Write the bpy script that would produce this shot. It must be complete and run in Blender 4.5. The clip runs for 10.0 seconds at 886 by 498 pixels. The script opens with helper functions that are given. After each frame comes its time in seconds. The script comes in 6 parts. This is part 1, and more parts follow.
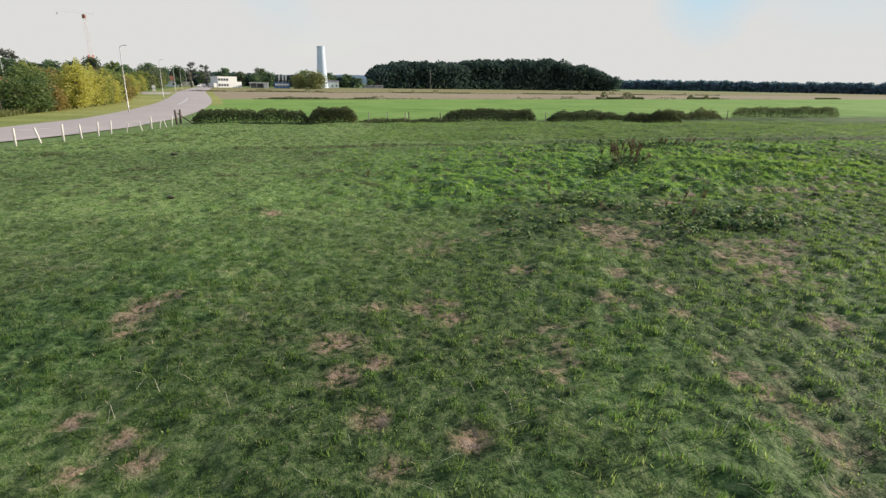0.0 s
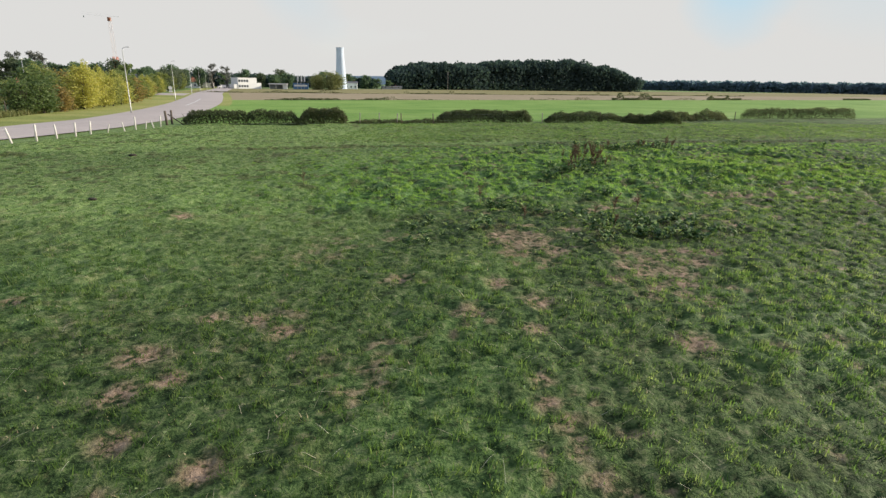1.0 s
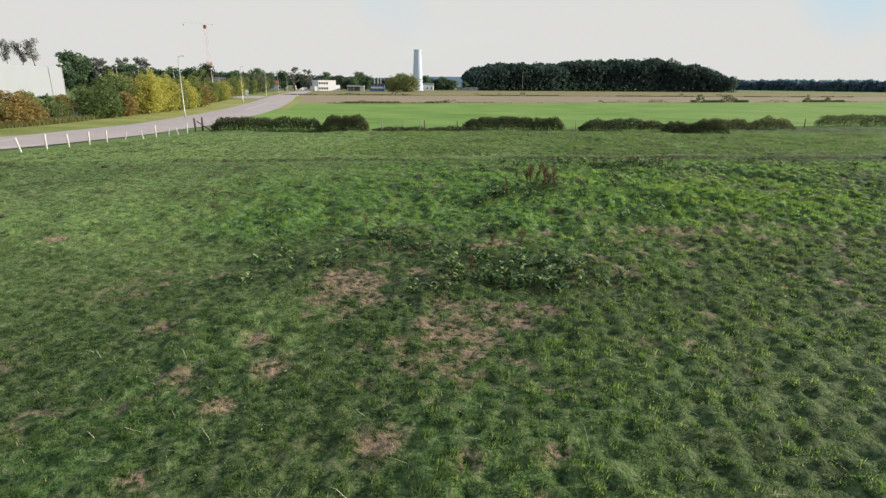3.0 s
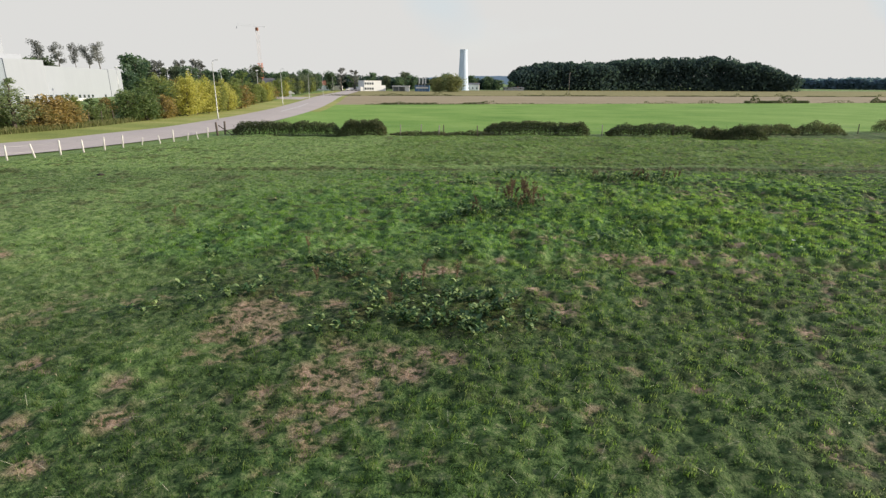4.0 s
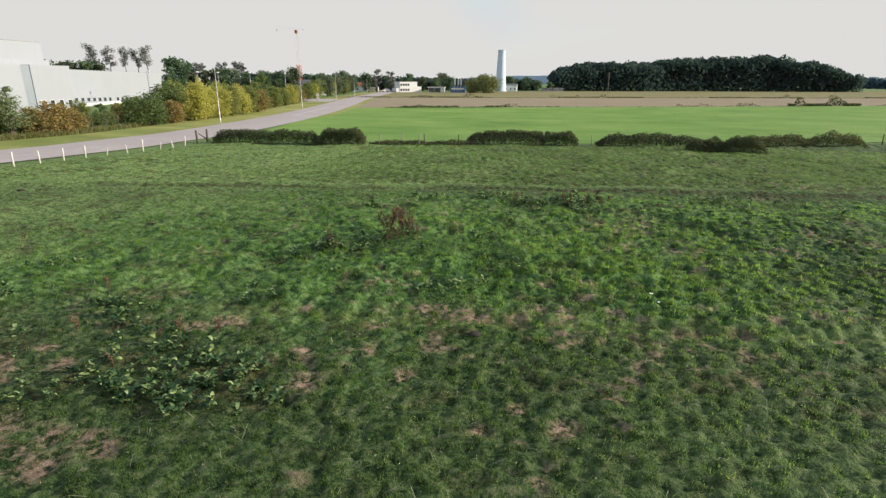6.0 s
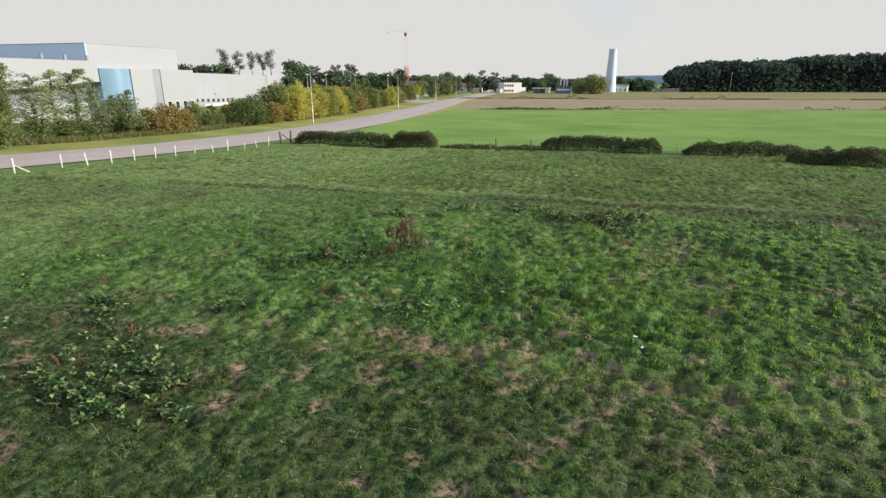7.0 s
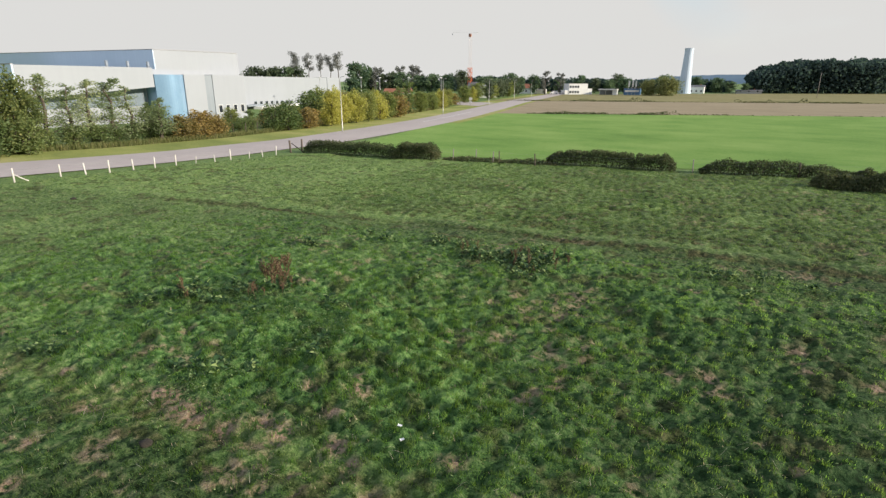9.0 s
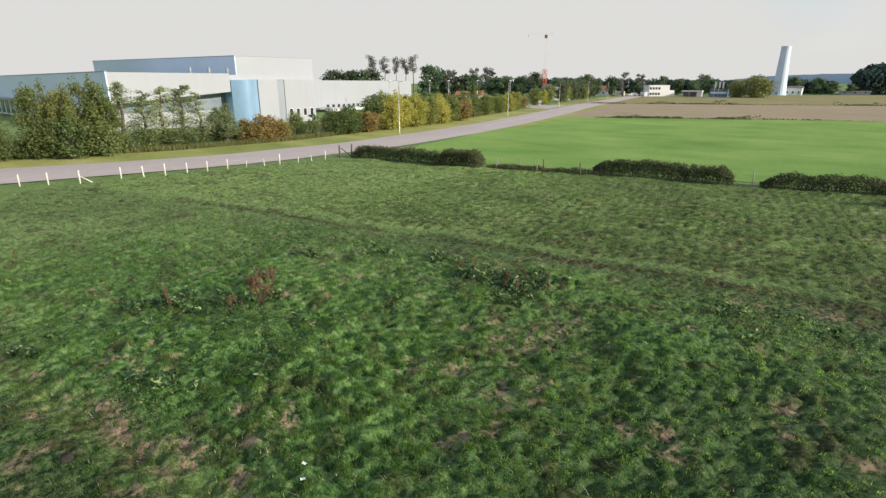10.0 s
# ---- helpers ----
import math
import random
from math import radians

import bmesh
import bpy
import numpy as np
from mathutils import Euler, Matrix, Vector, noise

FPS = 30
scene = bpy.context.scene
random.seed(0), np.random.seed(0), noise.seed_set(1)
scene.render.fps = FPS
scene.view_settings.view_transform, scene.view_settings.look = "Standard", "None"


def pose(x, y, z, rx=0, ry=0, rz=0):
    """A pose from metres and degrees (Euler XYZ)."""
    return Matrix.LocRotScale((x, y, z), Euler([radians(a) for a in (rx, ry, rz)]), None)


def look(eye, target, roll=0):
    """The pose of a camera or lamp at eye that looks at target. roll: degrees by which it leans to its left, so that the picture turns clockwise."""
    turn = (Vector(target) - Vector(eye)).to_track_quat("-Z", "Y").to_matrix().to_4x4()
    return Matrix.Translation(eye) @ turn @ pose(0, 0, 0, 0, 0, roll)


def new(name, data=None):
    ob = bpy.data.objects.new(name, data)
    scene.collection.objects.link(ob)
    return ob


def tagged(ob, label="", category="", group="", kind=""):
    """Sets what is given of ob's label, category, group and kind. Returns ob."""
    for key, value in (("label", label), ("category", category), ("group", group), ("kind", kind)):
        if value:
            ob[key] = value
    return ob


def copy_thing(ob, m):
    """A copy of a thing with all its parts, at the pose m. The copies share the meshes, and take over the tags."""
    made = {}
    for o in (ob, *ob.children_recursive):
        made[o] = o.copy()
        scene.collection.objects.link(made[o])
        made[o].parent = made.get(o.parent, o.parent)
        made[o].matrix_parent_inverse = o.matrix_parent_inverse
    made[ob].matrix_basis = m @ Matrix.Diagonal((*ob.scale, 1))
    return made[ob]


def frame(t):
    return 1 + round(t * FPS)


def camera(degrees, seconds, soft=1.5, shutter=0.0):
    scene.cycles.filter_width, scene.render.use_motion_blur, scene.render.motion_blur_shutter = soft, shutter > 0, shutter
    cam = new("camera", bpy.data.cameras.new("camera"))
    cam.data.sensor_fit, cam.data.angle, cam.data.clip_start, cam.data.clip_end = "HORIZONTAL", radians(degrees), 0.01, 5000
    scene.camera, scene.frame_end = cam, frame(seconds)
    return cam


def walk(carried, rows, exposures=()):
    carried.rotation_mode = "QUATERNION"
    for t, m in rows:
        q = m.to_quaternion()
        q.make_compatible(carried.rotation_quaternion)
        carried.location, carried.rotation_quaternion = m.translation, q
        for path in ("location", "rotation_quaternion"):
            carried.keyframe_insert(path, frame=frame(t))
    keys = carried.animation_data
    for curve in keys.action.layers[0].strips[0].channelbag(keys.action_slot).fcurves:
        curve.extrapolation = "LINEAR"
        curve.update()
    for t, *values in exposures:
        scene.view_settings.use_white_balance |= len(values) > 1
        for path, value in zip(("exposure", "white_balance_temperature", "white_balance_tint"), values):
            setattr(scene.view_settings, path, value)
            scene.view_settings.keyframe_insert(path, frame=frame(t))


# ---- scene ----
cam = camera(79.3, 10.0, 1.4)
METRES, EYE, TILT, LEAN, TURN = 34.0, 4.15, -17.1, -1.0, 0.0
ROWS = [
    (0.0, 0.0, 0.0, 0.0, -0.0, 0.0, -0.0),
    (0.5, 0.0464, 0.011, -0.0001, 1.38, 0.17, -0.34),
    (1.0, 0.0935, 0.0187, 0.0049, 2.23, 0.08, -0.62),
    (1.5, 0.144, 0.0255, 0.0116, 3.85, 0.1, -1.16),
    (2.0, 0.1894, 0.0364, 0.0194, 6.13, 0.02, -1.75),
    (2.5, 0.2309, 0.0538, 0.0292, 8.37, -0.04, -2.32),
    (4.0, 0.3493, 0.1256, 0.0701, 15.45, -0.51, -4.21),
    (4.5, 0.3898, 0.1508, 0.085, 17.61, -0.69, -4.8),
    (5.0, 0.4289, 0.1732, 0.099, 17.76, -0.68, -4.86),
    (5.5, 0.4716, 0.1991, 0.1118, 17.76, -0.71, -4.84),
    (7.0, 0.5941, 0.2967, 0.1519, 30.96, -2.19, -8.33),
    (7.5, 0.6303, 0.3315, 0.1709, 35.13, -2.9, -9.38),
    (8.0, 0.6642, 0.367, 0.1895, 36.7, -3.1, -9.75),
    (8.5, 0.6948, 0.4019, 0.2065, 36.42, -3.05, -9.72),
    (9.0, 0.7257, 0.4393, 0.2254, 38.38, -3.45, -10.21),
    (9.5, 0.7546, 0.4769, 0.2448, 43.88, -4.48, -11.38),
    (10.0, 0.7769, 0.5132, 0.2607, 46.41, -4.84, -11.77),
]
walk(cam, [(t, pose(0, 0, EYE, TILT, LEAN, TURN) @ pose(METRES * x, METRES * y, METRES * z, 90 + pitch, roll, yaw)) for t, x, y, z, yaw, pitch, roll in ROWS])

# ---- world, sun, exposure ----
SUN_EL, SUN_AZ = radians(18.5), math.atan2(0.943, 0.333)
to_sun = Vector((math.sin(SUN_AZ) * math.cos(SUN_EL), math.cos(SUN_AZ) * math.cos(SUN_EL), math.sin(SUN_EL)))
sun = new("sun", bpy.data.lights.new("sun", "SUN"))
sun.data.energy, sun.data.angle, sun.data.color = 5.0, radians(1.0), (1.0, 0.9, 0.74)
sun.matrix_world = look(to_sun * 100, (0, 0, 0))
scene.view_settings.exposure = 0.25

world = bpy.data.worlds.new("sky")
scene.world = world
world.use_nodes = True
wn, wl = world.node_tree.nodes, world.node_tree.links
sky = wn.new("ShaderNodeTexSky")
sky.sky_type, sky.sun_disc = "NISHITA", False
sky.sun_elevation, sky.sun_rotation = SUN_EL, SUN_AZ
sky_gain = wn.new("ShaderNodeMix")
sky_gain.data_type, sky_gain.blend_type = "RGBA", "MULTIPLY"
sky_gain.inputs[0].default_value = 1.0
sky_gain.inputs[7].default_value = (0.20, 0.21, 0.23, 1)
wl.new(sky.outputs[0], sky_gain.inputs[6])
w_co = wn.new("ShaderNodeTexCoord")
w_map = wn.new("ShaderNodeMapping")
w_map.inputs["Scale"].default_value = (1.2, 1.2, 3.2)
w_map.inputs["Location"].default_value = (0.35, 0.1, 0.0)
wl.new(w_co.outputs["Generated"], w_map.inputs[0])
cloud = wn.new("ShaderNodeTexNoise")
cloud.inputs["Scale"].default_value, cloud.inputs["Detail"].default_value = 1.6, 5.0
wl.new(w_map.outputs[0], cloud.inputs["Vector"])
cover = wn.new("ShaderNodeValToRGB")
cover.color_ramp.elements[0].position, cover.color_ramp.elements[0].color = 0.27, (0.9, 0.9, 0.9, 1)
cover.color_ramp.elements[1].position, cover.color_ramp.elements[1].color = 0.40, (1, 1, 1, 1)
wl.new(cloud.outputs[0], cover.inputs[0])
veil = wn.new("ShaderNodeMix")
veil.data_type = "RGBA"
veil.inputs[7].default_value = (0.61, 0.605, 0.59, 1)
w_sep = wn.new("ShaderNodeSeparateXYZ")
wl.new(w_co.outputs["Generated"], w_sep.inputs[0])
w_high = wn.new("ShaderNodeMapRange")
for k, v in ((1, 0.22), (2, 0.60), (3, 1.0), (4, 0.35)):
    w_high.inputs[k].default_value = v
wl.new(w_sep.outputs[2], w_high.inputs[0])
w_cov = wn.new("ShaderNodeMath")
w_cov.operation = "MULTIPLY"
wl.new(cover.outputs[0], w_cov.inputs[0])
wl.new(w_high.outputs[0], w_cov.inputs[1])
wl.new(w_cov.outputs[0], veil.inputs[0])
wl.new(sky_gain.outputs[2], veil.inputs[6])
# thin places in the cloud where the blue shows
w_bend = wn.new("ShaderNodeVectorMath")
w_bend.operation = "MULTIPLY_ADD"
w_bend.inputs[1].default_value = (0.16, 0.16, 0.10)
wl.new(cloud.outputs[1], w_bend.inputs[0])
wl.new(w_co.outputs["Generated"], w_bend.inputs[2])
sky_out = veil.outputs[2]
for gap, wide, much in (((0.495, 0.985, 0.185), 0.085, 0.8), ((-0.19, 1.035, 0.165), 0.07, 0.28), ((0.62, 0.85, 0.30), 0.2, 0.5)):
    near_gap = wn.new("ShaderNodeVectorMath")
    near_gap.operation = "DISTANCE"
    near_gap.inputs[1].default_value = gap
    wl.new(w_bend.outputs[0], near_gap.inputs[0])
    thin = wn.new("ShaderNodeMapRange")
    for k, v in ((1, 0.3 * wide), (2, wide), (3, much), (4, 0.0)):
        thin.inputs[k].default_value = v
    wl.new(near_gap.outputs["Value"], thin.inputs[0])
    blue_sky = wn.new("ShaderNodeMix")
    blue_sky.data_type = "RGBA"
    blue_sky.inputs[7].default_value = (0.43, 0.60, 0.70, 1)
    wl.new(thin.outputs[0], blue_sky.inputs[0])
    wl.new(sky_out, blue_sky.inputs[6])
    sky_out = blue_sky.outputs[2]
wl.new(sky_out, wn["Background"].inputs[0])
wn["Background"].inputs[1].default_value = 1.0


# ---- materials ----
def material(name):
    m = bpy.data.materials.new(name)
    m.use_nodes = True
    return m, m.node_tree.nodes, m.node_tree.links, m.node_tree.nodes["Principled BSDF"]


def noise_node(n, l, co, scale, detail=4.0, rough=0.6):
    t = n.new("ShaderNodeTexNoise")
    t.inputs["Scale"].default_value, t.inputs["Detail"].default_value, t.inputs["Roughness"].default_value = scale, detail, rough
    l.new(co, t.inputs["Vector"])
    return t.outputs[0]


def ramp_node(n, l, src, stops):
    r = n.new("ShaderNodeValToRGB")
    e = r.color_ramp.elements
    while len(e) < len(stops):
        e.new(0.5)
    for el, (p, c) in zip(e, stops):
        el.position, el.color = p, (*c, 1) if len(c) == 3 else c
    l.new(src, r.inputs[0])
    return r.outputs[0]


def mix_node(n, l, fac, a, b, mode="MIX"):
    m = n.new("ShaderNodeMix")
    m.data_type, m.blend_type = "RGBA", mode
    for i, v in ((0, fac), (6, a), (7, b)):
        if isinstance(v, (int, float)):
            m.inputs[i].default_value = v
        elif isinstance(v, tuple):
            m.inputs[i].default_value = (*v, 1)
        else:
            l.new(v, m.inputs[i])
    return m.outputs[2]


def math_node(n, l, op, a, b):
    m = n.new("ShaderNodeMath")
    m.operation, m.use_clamp = op, True
    for i, v in ((0, a), (1, b)):
        if isinstance(v, (int, float)):
            m.inputs[i].default_value = v
        else:
            l.new(v, m.inputs[i])
    return m.outputs[0]


def bump_node(n, l, bsdf, src, strength, dist):
    b = n.new("ShaderNodeBump")
    b.inputs["Strength"].default_value, b.inputs["Distance"].default_value = strength, dist
    l.new(src, b.inputs["Height"])
    l.new(b.outputs[0], bsdf.inputs["Normal"])


def plain(name, lo, hi, rough=0.6, metal=0.0, coarse=0.6, fine=14.0, bump=0.15, dist=0.01):
    """Two colours mixed by a coarse and a fine grain."""
    m, n, l, b = material(name)
    co = n.new("ShaderNodeTexCoord").outputs["Object"]
    c1, c2 = noise_node(n, l, co, coarse), noise_node(n, l, co, fine, 6.0)
    col = ramp_node(n, l, mix_node(n, l, 0.4, c1, c2), [(0.32, lo), (0.68, hi)])
    l.new(col, b.inputs["Base Color"])
    b.inputs["Roughness"].default_value, b.inputs["Metallic"].default_value = rough, metal
    if bump:
        bump_node(n, l, b, c2, bump, dist)
    return m


def leafy(name, cols, through_light=0.3, rough=0.6, hue=0.25, tuft=0.0):
    """Leaves: one tint for each leaf, a drift for each plant or tuft and a slow one over the crown."""
    m, n, l, b = material(name)
    island = n.new("ShaderNodeNewGeometry").outputs["Random Per Island"]
    own = n.new("ShaderNodeObjectInfo").outputs["Random"]
    co = n.new("ShaderNodeTexCoord").outputs["Object"]
    slow = noise_node(n, l, co, 0.7, 3.0)
    k = mix_node(n, l, 0.45, island, slow)
    k = mix_node(n, l, hue, k, own)
    if tuft:
        clump = n.new("ShaderNodeAttribute")
        clump.attribute_name = "tuft"
        k = mix_node(n, l, tuft, k, clump.outputs["Fac"])
    stops = [(0.25 + 0.5 * i / (len(cols) - 1), c) for i, c in enumerate(cols)]
    col = ramp_node(n, l, k, stops)
    l.new(col, b.inputs["Base Color"])
    b.inputs["Roughness"].default_value = rough
    b.inputs["Specular IOR Level"].default_value = 0.2 if tuft else 0.35
    t = n.new("ShaderNodeBsdfTranslucent")
    l.new(mix_node(n, l, 1.0, col, (1.10, 1.12, 0.80), "MULTIPLY"), t.inputs[0])
    mx = n.new("ShaderNodeMixShader")
    mx.inputs[0].default_value = through_light
    l.new(b.outputs[0], mx.inputs[1])
    l.new(t.outputs[0], mx.inputs[2])
    l.new(mx.outputs[0], n["Material Output"].inputs[0])
    return m


def pasture_material():
    m, n, l, b = material("pasture")
    co = n.new("ShaderNodeTexCoord").outputs["Object"]

    def field(name):
        a = n.new("ShaderNodeAttribute")
        a.attribute_name = name
        return a.outputs["Fac"]
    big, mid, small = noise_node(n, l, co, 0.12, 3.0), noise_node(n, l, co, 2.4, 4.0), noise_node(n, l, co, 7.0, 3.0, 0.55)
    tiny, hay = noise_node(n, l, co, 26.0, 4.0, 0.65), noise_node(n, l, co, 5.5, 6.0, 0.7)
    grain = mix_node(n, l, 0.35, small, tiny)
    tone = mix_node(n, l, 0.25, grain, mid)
    # dark ends of these ramps include painted shade between the blades
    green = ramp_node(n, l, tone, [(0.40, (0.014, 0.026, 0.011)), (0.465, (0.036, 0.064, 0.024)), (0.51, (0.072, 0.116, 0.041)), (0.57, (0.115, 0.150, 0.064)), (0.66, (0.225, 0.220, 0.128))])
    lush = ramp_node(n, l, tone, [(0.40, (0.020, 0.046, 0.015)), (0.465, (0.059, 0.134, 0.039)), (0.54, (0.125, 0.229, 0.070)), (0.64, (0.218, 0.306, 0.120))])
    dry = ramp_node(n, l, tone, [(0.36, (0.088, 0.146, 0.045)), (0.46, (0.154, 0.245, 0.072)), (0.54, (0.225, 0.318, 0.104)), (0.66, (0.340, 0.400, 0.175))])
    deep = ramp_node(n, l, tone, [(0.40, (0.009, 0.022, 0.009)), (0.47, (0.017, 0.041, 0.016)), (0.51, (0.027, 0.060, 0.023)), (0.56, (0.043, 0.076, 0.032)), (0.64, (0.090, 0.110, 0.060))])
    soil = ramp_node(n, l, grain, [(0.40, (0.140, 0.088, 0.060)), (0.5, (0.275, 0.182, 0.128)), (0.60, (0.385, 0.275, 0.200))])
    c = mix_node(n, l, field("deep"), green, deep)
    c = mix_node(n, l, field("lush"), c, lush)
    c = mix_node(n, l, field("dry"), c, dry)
    c = mix_node(n, l, ramp_node(n, l, hay, [(0.57, (0, 0, 0)), (0.68, (0.3, 0.3, 0.3))]), c, (0.245, 0.235, 0.115))
    c = mix_node(n, l, math_node(n, l, "MULTIPLY", field("bare"), ramp_node(n, l, mix_node(n, l, 0.7, mid, small), [(0.41, (0, 0, 0)), (0.515, (1, 1, 1))])), c, soil)
    # track mud and the painted shade of hollows and docks share this colour
    mud_shade = ramp_node(n, l, grain, [(0.42, (0.024, 0.024, 0.011)), (0.5, (0.052, 0.048, 0.023)), (0.6, (0.110, 0.092, 0.048))])
    c = mix_node(n, l, field("mud_shade"), c, mud_shade)
    c = mix_node(n, l, 0.25, c, ramp_node(n, l, big, [(0.3, (0.6, 0.6, 0.6)), (0.7, (1, 1, 1))]), "MULTIPLY")
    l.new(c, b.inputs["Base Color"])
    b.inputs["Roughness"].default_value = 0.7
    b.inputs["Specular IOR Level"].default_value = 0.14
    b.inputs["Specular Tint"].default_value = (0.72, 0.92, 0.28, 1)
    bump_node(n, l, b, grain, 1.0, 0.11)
    return m


def field_material(name, stops, stripe=0.0, turn=0.0, rough=0.95):
    m, n, l, b = material(name)
    tc = n.new("ShaderNodeTexCoord").outputs["Object"]
    mp = n.new("ShaderNodeMapping")
    mp.inputs["Rotation"].default_value = (0, 0, radians(turn))
    mp.inputs["Scale"].default_value = (0.35, 1.0, 1.0)
    l.new(tc, mp.inputs[0])
    rows = noise_node(n, l, mp.outputs[0], 0.22, 4.0)
    fine = noise_node(n, l, tc, 2.4, 6.0, 0.75)
    slow = noise_node(n, l, tc, 0.03, 3.0)
    blot = noise_node(n, l, tc, 0.09, 4.0)
    k = mix_node(n, l, 0.22, mix_node(n, l, stripe, mix_node(n, l, 0.5, slow, blot), rows), fine)
    col = ramp_node(n, l, k, stops)
    l.new(col, b.inputs["Base Color"])
    b.inputs["Roughness"].default_value = rough
    b.inputs["Specular IOR Level"].default_value = 0.1
    b.inputs["Sheen Weight"].default_value, b.inputs["Sheen Roughness"].default_value = 0.3, 0.5
    l.new(col, b.inputs["Sheen Tint"])
    bump_node(n, l, b, fine, 0.6, 0.15)
    return m


def asphalt_material():
    m, n, l, b = material("asphalt")
    co = n.new("ShaderNodeTexCoord").outputs["Object"]
    slow, mid, grit = noise_node(n, l, co, 0.15, 4.0), noise_node(n, l, co, 1.3, 5.0), noise_node(n, l, co, 45.0, 3.0)
    col = ramp_node(n, l, mix_node(n, l, 0.45, mix_node(n, l, 0.5, slow, mid), grit), [(0.3, (0.34, 0.285, 0.265)), (0.5, (0.43, 0.37, 0.345)), (0.7, (0.51, 0.445, 0.41))])
    l.new(col, b.inputs["Base Color"])
    b.inputs["Roughness"].default_value = 0.8
    bump_node(n, l, b, grit, 0.4, 0.01)
    return m


def cladding(name, lo, hi, rough=0.45, pitch=1.0, metal=0.0, rib=0.15):
    """Sheet cladding with upright ribs and faint streaks."""
    m, n, l, b = material(name)
    co = n.new("ShaderNodeTexCoord").outputs["Object"]
    mp = n.new("ShaderNodeMapping")
    mp.inputs["Scale"].default_value = (1.0, 1.0, 0.06)
    l.new(co, mp.inputs[0])
    streak, slow = noise_node(n, l, mp.outputs[0], 1.2, 5.0), noise_node(n, l, co, 0.15, 3.0)
    col = ramp_node(n, l, mix_node(n, l, 0.5, streak, slow), [(0.3, lo), (0.65, hi)])
    l.new(col, b.inputs["Base Color"])
    b.inputs["Roughness"].default_value, b.inputs["Metallic"].default_value = rough, metal
    w = n.new("ShaderNodeTexWave")
    w.bands_direction, w.inputs["Scale"].default_value = "DIAGONAL", pitch
    l.new(co, w.inputs["Vector"])
    bump_node(n, l, b, w.outputs[1], rib, 0.02)
    return m


M_PASTURE = pasture_material()
M_CROP = field_material("young_crop", [(0.39, (0.093, 0.175, 0.040)), (0.48, (0.136, 0.235, 0.056)), (0.59, (0.196, 0.286, 0.082))], 0.25, 32)
M_STUBBLE = field_material("stubble", [(0.32, (0.185, 0.150, 0.100)), (0.5, (0.245, 0.205, 0.140)), (0.68, (0.295, 0.255, 0.175))], 0.6, 31)
M_MEADOW = field_material("rough_meadow", [(0.32, (0.110, 0.115, 0.050)), (0.5, (0.190, 0.175, 0.085)), (0.68, (0.260, 0.220, 0.120))], 0.5, 31)
M_VERGE = field_material("verge_grass", [(0.38, (0.120, 0.155, 0.046)), (0.5, (0.220, 0.240, 0.075)), (0.62, (0.340, 0.305, 0.140))], 0.35, 70)
M_ASPHALT = asphalt_material()
M_PAINT = plain("road_paint", (0.50, 0.49, 0.47), (0.72, 0.71, 0.69), 0.7, 0, 1.5, 12, 0.1)
M_BLADE = leafy("grass_blades", [(0.052, 0.102, 0.036), (0.102, 0.182, 0.056), (0.158, 0.246, 0.076), (0.270, 0.330, 0.142)], 0.78, 0.5, 0.0, 0.55)
M_DEEP = leafy("dense_blades", [(0.044, 0.094, 0.024), (0.092, 0.168, 0.040), (0.150, 0.240, 0.056), (0.235, 0.315, 0.090)], 0.85, 0.5, 0.0, 0.55)
M_LUSH = leafy("lush_blades", [(0.108, 0.218, 0.054), (0.174, 0.314, 0.076), (0.240, 0.392, 0.100), (0.336, 0.462, 0.145)], 0.82, 0.5, 0.0, 0.55)
M_ROUGH = leafy("rough_grass", [(0.100, 0.130, 0.040), (0.180, 0.195, 0.065), (0.290, 0.260, 0.120)], 0.35, 0.6, 0.0)
M_STRAW = leafy("dry_blades", [(0.16, 0.135, 0.075), (0.28, 0.23, 0.14), (0.42, 0.35, 0.23)], 0.2, 0.7, 0.0)
M_BLEACH = leafy("bleached_stems", [(0.30, 0.27, 0.17), (0.45, 0.42, 0.29), (0.62, 0.58, 0.44)], 0.2, 0.6, 0.0)
# palest stop paints sunlit highlights on leaves, darkest stops their shade
M_DOCK = leafy("dock_leaves", [(0.026, 0.066, 0.026), (0.040, 0.092, 0.033), (0.058, 0.122, 0.042), (0.115, 0.200, 0.066), (0.370, 0.470, 0.190)], 0.35, 0.6, 0.6)
M_WEED = leafy("weed_leaves", [(0.060, 0.125, 0.042), (0.115, 0.205, 0.070), (0.180, 0.275, 0.098), (0.300, 0.370, 0.165)], 0.45, 0.5, 0.0)
M_SEED = leafy("dock_seed", [(0.082, 0.054, 0.032), (0.145, 0.092, 0.052), (0.225, 0.148, 0.086)], 0.1, 0.8, 0.2)
M_HEDGE = leafy("hedge_leaves", [(0.048, 0.066, 0.030), (0.080, 0.102, 0.044), (0.118, 0.138, 0.060), (0.172, 0.155, 0.080)], 0.35, 0.7, 0.15)
M_OLIVE = leafy("olive_leaves", [(0.145, 0.195, 0.064), (0.212, 0.262, 0.085), (0.305, 0.332, 0.110), (0.400, 0.390, 0.138)], 0.52, 0.55, 0.25)
M_MOSS = leafy("moss_green_leaves", [(0.100, 0.140, 0.052), (0.155, 0.200, 0.068), (0.225, 0.258, 0.088), (0.330, 0.322, 0.112)], 0.5, 0.55, 0.25)
M_GREEN = leafy("green_leaves", [(0.100, 0.155, 0.058), (0.175, 0.235, 0.085), (0.290, 0.325, 0.130)], 0.5, 0.55, 0.3)
